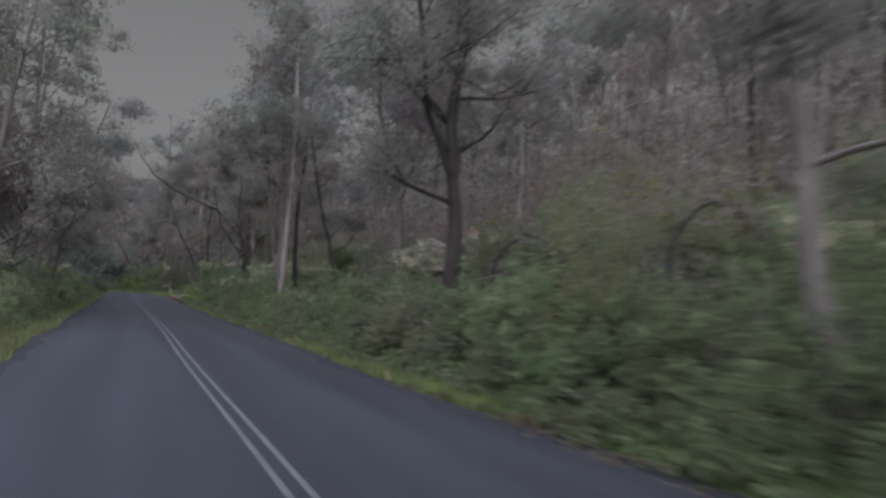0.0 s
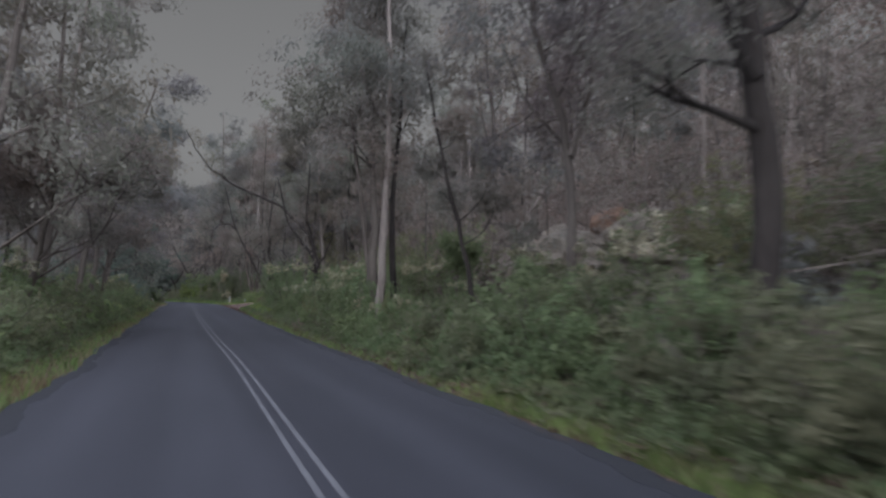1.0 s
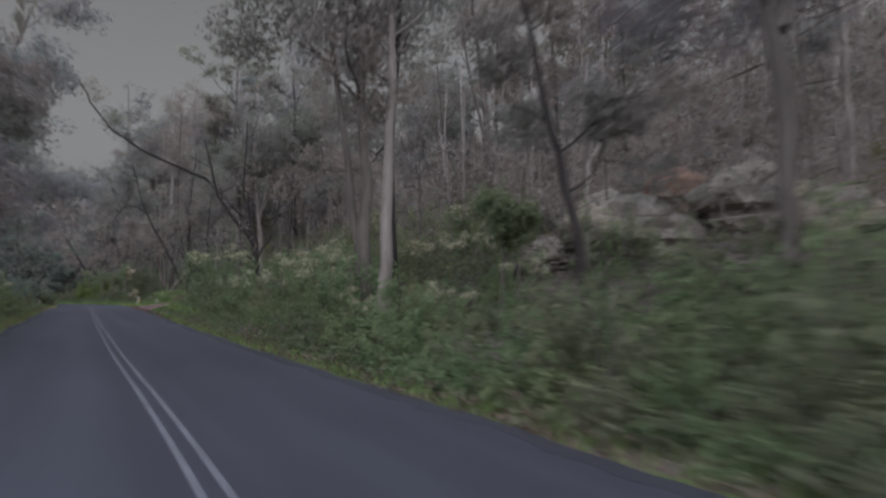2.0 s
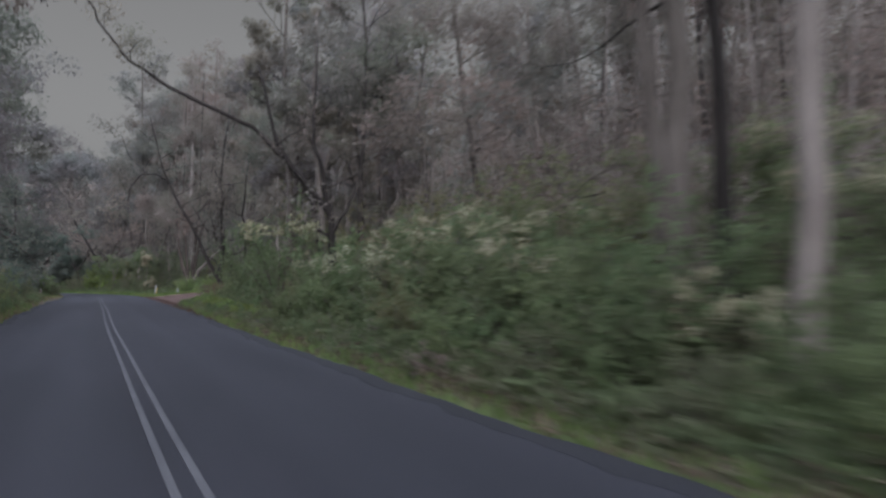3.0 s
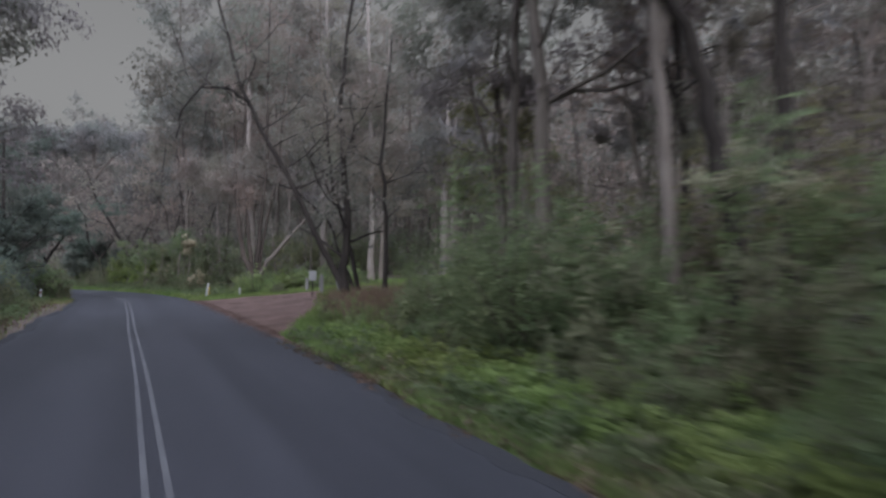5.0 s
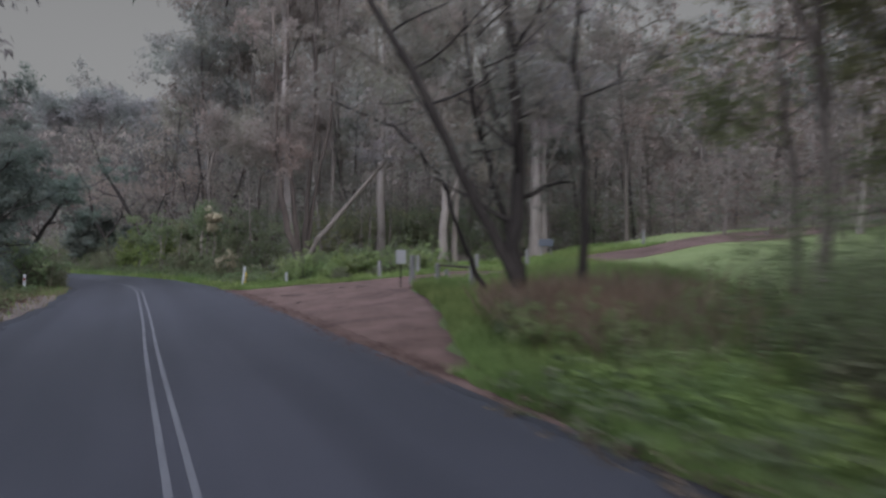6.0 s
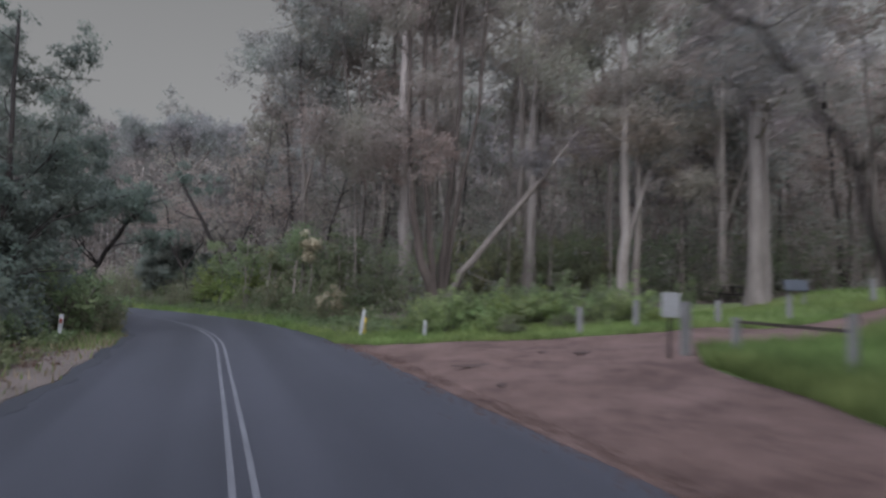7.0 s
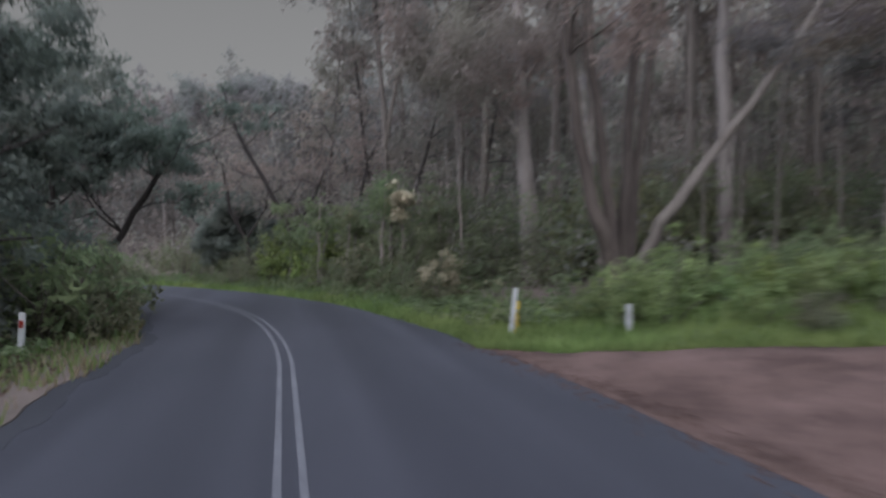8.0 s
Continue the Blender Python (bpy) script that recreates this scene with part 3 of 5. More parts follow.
gum("eucalyptus_tree", 10, foot(6.7, 48.1), [([(0, 0, 0), (0.1, 0, 1.8), (0, 0, 3.3), (-1.0, 0.5, 4.6), (-1.75, 0.85, 5.8), (-2.4, 1.1, 8.6)], 0.18, 0.04), ([(0, 0, 3.2), (-0.3, 0.15, 4.9), (-0.6, 0.3, 5.9), (-0.5, 0.3, 9.6)], 0.11, 0.03),
                                             ([(-0.02, 0.02, 2.5), (-0.7, 0.1, 2.9), (-1.2, 0.2, 2.85)], 0.05, 0.02), ([(0.02, 0, 2.6), (0.5, -0.2, 3.5), (0.9, -0.4, 4.6), (1.2, -0.5, 7)], 0.07, 0.02)], BARK_DARK, LEAF_OLIVE,
    "dark crooked eucalyptus with forking limbs beside the leaning tree", 4, 1.6, 0.65, 2)
gum("eucalyptus_tree", 51, foot(7.8, 57.5), [([(0, 0, 0), (0.1, 0, 5), (-0.3, 0.2, 10), (-0.2, 0.3, 16)], 0.2, 0.06)], BARK_GREY, LEAF_OLIVE,
    "tall grey eucalyptus with a full olive crown", 12, 3.8, 0.35, 34)
gum("eucalyptus_tree", 52, foot(8.9, 60.1), [([(0, 0, 0), (-0.1, 0, 5), (0.2, 0.2, 10), (0.4, 0.3, 15)], 0.17, 0.05)], BARK_GREY, LEAF_GREY,
    "tall grey eucalyptus with a full grey-green crown", 12, 3.6, 0.35, 34)
gum("eucalyptus_tree", 53, foot(15.5, 61.8), [([(0, 0, 0), (-0.1, 0, 3), (-0.6, 0.2, 5.5), (-1.4, 0.3, 10)], 0.14, 0.04), ([(-0.05, 0, 2.6), (0.3, 0, 5), (0.4, 0, 11)], 0.11, 0.04)], BARK_PALE, LEAF_GREY,
    "forked pale eucalyptus behind the shrubs", 8, 2.6, 0.5, 28)
gum("eucalyptus_tree", 54, foot(9.8, 53.2), [([(0, 0, 0), (0.1, 0, 5), (0.4, 0.2, 10), (0.2, 0.3, 14)], 0.16, 0.05)], BARK_DARK, LEAF_OLIVE,
    "dark-trunked eucalyptus with a thin high crown", 8, 2.8, 0.6, 12)
gum("leaning_tree", 11, foot(6.1, 65.6), [([(0, 0, 0), (-0.1, 0.05, 1.6), (0.1, 0.2, 3.5), (-0.2, 0.4, 7), (0.3, 0.5, 12)], 0.18, 0.04),
                                          ([(-0.08, 0, 1.0), (-0.7, 0.3, 2.2), (-1.9, 0.9, 4.9), (-3.2, 1.6, 7.6), (-4.0, 2.0, 11)], 0.12, 0.035), ([(-2.95, 1.45, 7.1), (-3.6, 1.5, 7.5), (-4.4, 1.5, 7.4), (-5.0, 1.5, 6.5), (-5.1, 1.5, 5.7)], 0.05, 0.015)], BARK_DARK, LEAF_OLIVE,
    "dark two-stemmed eucalyptus leaning towards the road", 11, 2.8, 0.32, 6)
gum("eucalyptus_tree", 28, foot(7.3, 65.3), [([(0, 0, 0), (0.05, 0, 2.5), (-0.1, 0.1, 5), (0.2, 0.1, 9.5)], 0.10, 0.03)], BARK_DARK, LEAF_OLIVE,
    "thin straight dark eucalyptus in the dry grass", 8, 2.0, 0.4, 6)
gum("eucalyptus_tree", 12, foot(7.2, 67.0), [([(0, 0, 0), (-0.4, 0.3, 2.2), (-1.0, 0.6, 4.4), (-1.3, 0.8, 8)], 0.09, 0.03)], BARK_DARK, LEAF_OLIVE,
    "thin dark leaning eucalyptus on the grass", 7, 2.2, 0.45, 6)
gum("eucalyptus_tree", 13, foot(8.4, 70.8), [([(0, 0, 0), (-0.5, 0.2, 1.4), (-1.3, 0.3, 3.4), (-2.6, 0.4, 4.6), (-4.4, 0.6, 5.2)], 0.08, 0.02)], BARK_DARK, LEAF_OLIVE,
    "thin dark arching eucalyptus beside the gravel drive", 6, 1.6, 0.45, 6)
gum("many_stemmed_tree", 14, foot(6.7, 85.3), [([(0.15, 0, 0), (0.0, 0, 1.1), (-0.55, 0.1, 2.4), (-1.0, 0.2, 5.5), (-1.3, 0.3, 13)], 0.25, 0.05), ([(0.1, 0, 0), (-0.2, 0.2, 3), (-0.6, 0.3, 8), (-0.5, 0.4, 18)], 0.16, 0.05),
                                               ([(0.2, 0.1, 0), (0.4, 0.2, 3), (0.8, 0.3, 8), (0.9, 0.4, 20)], 0.17, 0.05), ([(0.3, 0.1, 0), (0.7, 0.3, 3.4), (1.6, 0.4, 8), (2.2, 0.5, 16)], 0.12, 0.04)],
    BARK_BROWN, LEAF_BROWN, "many-stemmed dark-barked eucalyptus with brownish olive crown", 6, 2.8, 0.76, 14)
gum("leaning_tree", 15, foot(5.75, 84.9), [([(0.95, 0.1, 0), (1.2, 0.05, 0.95), (1.75, 0, 2.05), (3.2, 0, 3.8), (4.85, 0, 5.7), (6.4, 0.2, 7.6)], 0.17, 0.07)], BARK_GREY, LEAF_GREY,
    "bare grey trunk leaning steeply away from its neighbour", 3, 1.4, 0.75, 14)
gum("eucalyptus_tree", 16, foot(8.4, 94.0), [([(0, 0, 0), (-0.2, 0, 4), (-0.4, 0, 7), (-0.6, 0, 14), (-0.8, 0, 23)], 0.37, 0.08), ([(-0.25, 0, 5.0), (-1.3, 0.2, 6.4), (-2.0, 0.3, 7.2)], 0.10, 0.04)], BARK_WHITE, LEAF_BROWN,
    "tall eucalyptus with smooth pale trunk and a short side limb", 9, 3.2, 0.5, 30, 0.15, 0.7)
gum("eucalyptus_tree", 17, foot(12.2, 88.7), [([(0, 0, 0), (0, 0, 5), (0.1, 0, 10), (0, 0, 22)], 0.26, 0.07)], BARK_WHITE, LEAF_BROWN, GUM_LABEL, 7, 3.0, 0.6, 30, 0.15, 0.68)
gum("eucalyptus_tree", 18, foot(14.5, 85.4), [([(0, 0, 0), (0.05, 0, 3), (0.0, 0, 8), (-0.5, 0, 20)], 0.26, 0.07), ([(0.1, 0, 2.6), (1.0, 0.1, 5), (2.0, 0.2, 7)], 0.10, 0.04)], BARK_WHITE, LEAF_BROWN, GUM_LABEL, 7, 3.0, 0.55, 30, 0.15, 0.68)
gum("eucalyptus_tree", 19, foot(15.4, 85.8), [([(0, 0, 0), (0.1, 0, 4), (0.0, 0, 9), (0.5, 0, 18)], 0.17, 0.05)], BARK_PALE, LEAF_BROWN, GUM_LABEL, 6, 2.6, 0.55, 30, 0.15, 0.68)
gum("eucalyptus_tree", 20, foot(19.1, 83.3), [([(0, 0, 0), (-0.1, 0, 4), (0.0, 0, 9), (0.2, 0, 17)], 0.36, 0.08), ([(0.42, 0.1, 0), (0.42, 0.1, 4), (0.7, 0.2, 9), (1.1, 0.3, 16)], 0.26, 0.07)], BARK_WHITE, LEAF_GREY, GUM_LABEL, 8, 3.4, 0.5, 30, 0.15, 0.68)
gum("eucalyptus_tree", 21, foot(22.5, 88.5), [([(0, 0, 0), (0.1, 0, 5), (0.0, 0, 17)], 0.25, 0.07)], BARK_PALE, LEAF_BROWN, GUM_LABEL, 7, 3.2, 0.55, 30, 0.15, 0.68)
gum("eucalyptus_tree", 22, foot(4.6, 101.5), [([(0, 0, 0), (-0.3, 0, 6), (-0.8, 0, 13), (-1.4, 0, 27)], 0.19, 0.05), ([(-0.4, 0, 6), (0.8, 0, 12), (1.6, 0, 22)], 0.11, 0.03)], BARK_GREY, LEAF_GREY,
    "very tall eucalyptus with a high feathery crown", 13, 4.4, 0.56, 46, 0.2, 0.72, corners=3)
gum("eucalyptus_tree", 23, foot(8.6, 100.5), [([(0, 0, 0), (0.2, 0, 6), (0.5, 0, 14), (0.6, 0, 26)], 0.22, 0.06)], BARK_GREY, LEAF_BROWN, "tall eucalyptus with brownish feathery crown", 16, 4.2, 0.56, 46, 0.2, 0.72, corners=3)
gum("small_tree", 24, foot(3.4, 96.8), [([(0, 0, 0), (0.0, 0, 2), (0.2, 0, 4.4)], 0.09, 0.03), ([(0.3, 0, 0), (0.3, 0, 2), (0.5, 0, 3.9)], 0.07, 0.03)], BARK_PALE, LEAF_SHRUB,
    "small pale-stemmed tree at the bend", 6, 1.0, 0.65, 7, 0.12)
gum("small_tree", 25, foot(4.0, 96.0), [([(0, 0, 0), (0.05, 0, 2), (-0.1, 0, 4.1)], 0.06, 0.03)], BARK_PALE, BLOSSOM,
    "slender small tree topped by a drooping cream-white plume", 4, 0.5, 0.85, 22, 0.14, 0.2, lift=-0.2)
gum("eucalyptus_tree", 56, foot(10.6, 97.0), [([(0, 0, 0), (0.2, 0, 8), (-0.3, 0, 16), (-0.1, 0, 26)], 0.22, 0.05)], BARK_GREY, LEAF_BROWN, "very tall eucalyptus with a brownish feathery crown", 14, 4.4, 0.56, 46, 0.2, 0.72, corners=3)
gum("eucalyptus_tree", 57, foot(16.2, 98.5), [([(0, 0, 0), (-0.2, 0, 8), (0.3, 0, 16), (0.4, 0, 27)], 0.22, 0.05)], BARK_PALE, LEAF_GREY, "very tall eucalyptus with a grey-green feathery crown", 14, 4.6, 0.56, 46, 0.2, 0.72, corners=3)
gum("eucalyptus_tree", 58, foot(21.5, 95.0), [([(0, 0, 0), (0.2, 0, 8), (0.1, 0, 16), (0.5, 0, 26)], 0.22, 0.05)], BARK_GREY, LEAF_BROWN, "very tall eucalyptus with a brownish feathery crown", 14, 4.6, 0.56, 46, 0.2, 0.72, corners=3)
gum("eucalyptus_tree", 59, foot(13.0, 91.5), [([(0, 0, 0), (0.2, 0, 8), (-0.3, 0, 15), (-0.6, 0, 23)], 0.19, 0.05)], BARK_GREY, LEAF_OLIVE, "tall eucalyptus with an olive crown", 12, 4.0, 0.56, 46, 0.2, 0.72, corners=3)
for k, (x, y, h) in enumerate(((6.9, 98.6, 20), (10.9, 94.6, 21), (17.4, 90.6, 20), (9.4, 106.0, 25), (14.2, 103.5, 24), (25.5, 91.0, 19), (7.0, 112.0, 24))):
    gum("eucalyptus_tree", 320 + k, foot(x, y), [([(0, 0, 0), (0.3, 0.1, h * 0.3), (-0.2, 0.3, h * 0.6), (0.5 - 0.2 * k, 0.2, h)], 0.17, 0.04), ([(0.1, 0, h * 0.35), (-0.9, 0.3, h * 0.6), (-1.5, 0.4, h * 0.9)], 0.09, 0.03)], (BARK_GREY, BARK_PALE)[k % 2], (LEAF_OLIVE, LEAF_BROWN, LEAF_OLIVE)[k % 3],
        "tall eucalyptus with a broad full crown behind the drive", 9, 3.8, 0.6, 26, 0.2, 0.7, sides=6, corners=3)
for k, (x, y, h) in enumerate(((12.8, 52.5, 12), (11.2, 56.5, 13), (13.6, 59.5, 13), (9.8, 62.2, 12))):
    gum("eucalyptus_tree", 340 + k, foot(x, y), [([(0, 0, 0), (0.2, 0.1, h * 0.3), (-0.3 + 0.1 * k, 0.3, h * 0.65), (0.4, 0.2, h)], 0.13, 0.04), ([(0.1, 0, h * 0.3), (-0.9, 0.3, h * 0.55), (-1.4, 0.4, h * 0.85)], 0.08, 0.03)], (BARK_GREY, BARK_DARK, BARK_PALE)[k % 3], (LEAF_OLIVE, LEAF_GREY, LEAF_BROWN)[k % 3],
        "eucalyptus with a loose full crown above the roadside shrubs", 9, 2.8, 0.4, 30, 0.16, 0.6, sides=6, corners=3)
for k, (x, y, h) in enumerate(((2.2, 98.6, 3.4), (1.2, 101.0, 4.0), (4.3, 99.2, 4.6), (5.3, 95.2, 3.2), (0.0, 102.8, 3.6), (2.9, 101.6, 4.4), (6.2, 98.0, 4.8))):
    gum("small_tree", 300 + k, foot(x, y), [([(0, 0, 0), (0.08, 0, h * 0.5), (0.2 - 0.1 * k, 0, h)], 0.05, 0.02), ([(0.15, 0, 0), (0.3, 0.1, h * 0.45), (0.5, 0.1, h * 0.85)], 0.04, 0.015)], BARK_PALE,
        (LEAF_HEATH, LEAF_SHRUB, LEAF_OLIVE)[k % 3], "slender pale-stemmed small tree with loose clumps of leaves at the bend", 5, 0.9, 0.55, 11, 0.13, 0.2, group="small trees at the bend", corners=3)
gum("eucalyptus_tree", 380, foot(8.7, 54.6), [([(0, 0, 0), (-0.2, 0.1, 4.0), (-0.6, 0.2, 8.0), (-0.5, 0.2, 13.2)], 0.17, 0.05), ([(-0.3, 0.1, 5.0), (0.8, 0.3, 8.2), (1.6, 0.4, 11.6)], 0.10, 0.03)], BARK_PALE, LEAF_OLIVE,
    "pale-trunked eucalyptus with a dense dark olive crown", 9, 2.5, 0.55, 40, 0.16, 0.6, sides=6, corners=3)
gum("eucalyptus_tree", 381, foot(10.8, 44.8), [([(0, 0, 0), (0.1, 0.1, 3.0), (-0.5, 0.2, 6.0), (-1.0, 0.2, 11.0)], 0.16, 0.05)], BARK_GREY, LEAF_BROWN,
    "grey eucalyptus with a brownish crown above the slope", 12, 2.3, 0.48, 34, 0.16, 0.58, sides=6, corners=3)
gum("small_tree", 382, foot(10.6, 63.2), [([(0, 0, 0), (0.1, 0.1, 2.4), (-0.3, 0.2, 4.6), (-0.2, 0.2, 6.8)], 0.09, 0.03)], BARK_GREY, LEAF_OCHRE,
    "small tree with loose drooping olive leaves beside the paddock", 12, 1.9, 0.25, 30, 0.13, 0.42, lift=-0.02, sides=6, corners=3)
# left of the road
gum("eucalyptus_tree", 31, foot(-6.4, 35.0), [([(0, 0, 0), (0.5, -0.6, 2.4), (1.0, -1.2, 5), (1.0, -1, 17)], 0.16, 0.05)], BARK_GREY, LEAF_OLIVE, "leaning grey eucalyptus with dense olive leaves", 14, 3.6, 0.2, 46, 0.15, 0.62)
gum("eucalyptus_tree", 32, foot(-7.2, 41.5), [([(0, 0, 0), (0.4, 0, 4), (0.9, 0, 9), (1.6, 0, 19)], 0.22, 0.05)], BARK_GREY, LEAF_OLIVE, "eucalyptus with an olive crown reaching over the road", 14, 3.9, 0.2, 44, 0.15, 0.62)
gum("eucalyptus_tree", 55, foot(-8.6, 30.5), [([(0, 0, 0), (0.4, 0.3, 5), (0.6, 0.2, 11), (0.2, 0, 17)], 0.19, 0.05)], BARK_GREY, LEAF_GREY, "tall eucalyptus with dense grey-green leaves", 14, 3.4, 0.2, 44, 0.15, 0.62)
for k, (x, y, h, over) in enumerate(((-6.4, 28.2, 14, 1.6), (-9.8, 36.5, 16, 1.0), (-6.6, 54.0, 14, 1.8), (-6.6, 60.2, 13, 2.2), (-7.0, 66.0, 13, 2.0))):
    gum("eucalyptus_tree", 360 + k, foot(x, y), [([(0, 0, 0), (0.3, 0.1, h * 0.3), (over * 0.6, 0.2, h * 0.62), (over, 0, h)], 0.18, 0.05)], BARK_GREY, (LEAF_OLIVE, LEAF_GREY)[k % 2],
        "eucalyptus with dense drooping leaves leaning over the road", 12, 3.4, 0.22, 40, 0.19, 0.74, sides=6, corners=3)
gum("eucalyptus_tree", 33, foot(-6.6, 48.5), [([(0, 0, 0), (0.4, 0, 4), (2.2, 0, 9), (3.6, 0, 14)], 0.2, 0.05)], BARK_GREY, LEAF_GREY, "eucalyptus with an olive crown reaching over the road", 11, 3.4, 0.4, 34, 0.15, 0.62)
gum("eucalyptus_tree", 34, foot(-7.6, 68.5), [([(0, 0, 0), (0.6, 0, 4), (2.0, 0, 8), (3.0, 0, 13.5)], 0.2, 0.05)], BARK_GREY, LEAF_GREY, "eucalyptus with loose grey-green leaves beside the road", 12, 3.4, 0.4, 36, 0.15, 0.62)
gum("dark_tree", 35, foot(-6.4, 86.5), [([(0, 0, 0), (0.2, 0, 2.4), (0.3, 0, 5), (0.2, 0, 9.5)], 0.15, 0.04)], BARK_DARK, LEAF_DARK, "dense dark-green roadside tree", 16, 3.1, 0.06, 84, 0.13, 0.40, corners=3)
gum("dark_tree", 36, foot(-8.0, 84.2), [([(0, 0, 0), (0.2, 0, 2.4), (-0.2, 0, 6), (0.4, 0, 12)], 0.15, 0.04)], BARK_DARK, LEAF_DARK, "dense dark-green roadside tree", 18, 3.5, 0.06, 84, 0.13, 0.42, corners=3)
gum("dark_tree", 37, foot(-6.0, 92.6), [([(0, 0, 0), (1.0, 0.1, 1.8), (2.2, 0.2, 3.9), (3.0, 0.3, 5.4)], 0.13, 0.04), ([(0, 0, 0), (-0.4, 0, 3), (-0.8, 0, 6.6)], 0.12, 0.04)], BARK_DARK, LEAF_DARK,
    "dark-green tree with a trunk leaning over the road", 10, 2.6, 0.42, 70, 0.13, 0.36, corners=3)
gum("dark_tree", 38, foot(-9.5, 93.5), [([(0, 0, 0), (0.2, 0, 4), (0.4, 0, 11)], 0.15, 0.04)], BARK_DARK, LEAF_DARK, "dense dark-green roadside tree", 18, 3.5, 0.06, 84, 0.13, 0.42, corners=3)
gum("dark_tree", 40, foot(-3.0, 109.5), [([(0, 0, 0), (0.2, 0, 1.6), (0.1, 0, 3.6)], 0.12, 0.04)], BARK_DARK, LEAF_DARK, "small round dark-green tree at the bend", 12, 1.9, 0.25, 44, 0.18, 0.5)
gum("bare_tree", 41, foot(0.4, 104.5), [([(0, 0, 0), (-0.3, 0, 2.4), (-1.6, 0, 5.0), (-2.8, 0, 7.2), (-3.6, 0, 9.6)], 0.17, 0.04), ([(-0.3, 0, 2.4), (0.7, 0, 4.0), (1.3, 0, 5.6)], 0.10, 0.03)], BARK_DARK, LEAF_BROWN,
    "dark crooked half-bare tree at the bend", 8, 2.2, 0.35, 4)
for k, (x, y, d) in enumerate(((-1.9, 107.5, -1), (2.6, 106.5, 1), (4.6, 109.0, -1))):
    gum("bare_tree", 310 + k, foot(x, y), [([(0, 0, 0), (0.25 * d, 0, 2.0), (1.1 * d, 0, 3.8), (1.5 * d, 0, 6.0), (2.6 * d, 0, 8.0)], 0.14, 0.03), ([(0.3 * d, 0, 2.2), (-0.7 * d, 0, 3.9), (-0.9 * d, 0, 5.6)], 0.08, 0.025)], BARK_DARK, LEAF_BROWN,
        "dark crooked half-bare tree at the bend", 7, 2.0, 0.35, 4, group="bare trees at the bend")
gum("umbrella_tree", 39, foot(-4.6, 150), [([(0, 0, 0), (0.3, 0, 7.4), (-2.8, 0, 10.8), (-6.0, 0, 12.6)], 0.34, 0.1), ([(0.1, 0, 7.4), (2.8, 0, 11.2), (5.4, 0, 13.2)], 0.24, 0.07), ([(0.2, 0, 7.4), (0, 1.5, 12), (0.5, 2.4, 14.4)], 0.24, 0.07)], BARK_GREY, LEAF_GREY,
    "tall far tree with a broad flat-topped crown", 8, 3.6, 0.68, 34, 0.36, 1.0, lift=-0.01, corners=3)




# ---- the forest behind ----
def clear(x, y, gap=6.5):
    d = float(aside(x, y)[0])
    return abs(d) > gap and not (62 < y < 82.5 and 3 < d < 22)


PROTO = []


def proto_set():
    far = pose(0, -300, 0)
    kinds = [(BARK_GREY, LEAF_BROWN, "eucalyptus with grey trunk and brownish olive crown"), (BARK_PALE, LEAF_GREY, "slender pale-trunked eucalyptus on the slope"),
             (BARK_DARK, LEAF_OLIVE, "dark-trunked eucalyptus with olive crown"), (BARK_GREY, LEAF_BROWN, "thin grey forest tree with a high sparse crown")]
    for k in range(8):
        bark, leaf, label = kinds[k % 4]
        r = np.random.default_rng(100 + k)
        h = 13 + 5 * r.random()
        lean = r.normal(0, 0.6, 2)
        stems = [([(0, 0, 0), (lean[0] * 0.3, lean[1] * 0.3, h * 0.35), (lean[0], lean[1], h * 0.7), (lean[0] * 1.2, lean[1] * 1.4, h)], 0.15 + 0.05 * r.random(), 0.04)]
        if k % 2:
            stems.append(([(0, 0, h * 0.2), (-lean[1] - 0.6, lean[0] + 0.5, h * 0.5), (-lean[1] - 1.2, lean[0] + 0.9, h * 0.85)], 0.09, 0.03))
        PROTO.append(gum("forest_tree", 100 + k, far, stems, bark, leaf, label, 9 if k % 2 else 12, 3.0, 0.42 if k < 4 else 0.36, 30 if k < 4 else 9, 0.18 if k < 4 else 0.36, 0.62, 1, "forest trees", sides=6, corners=3))


proto_set()


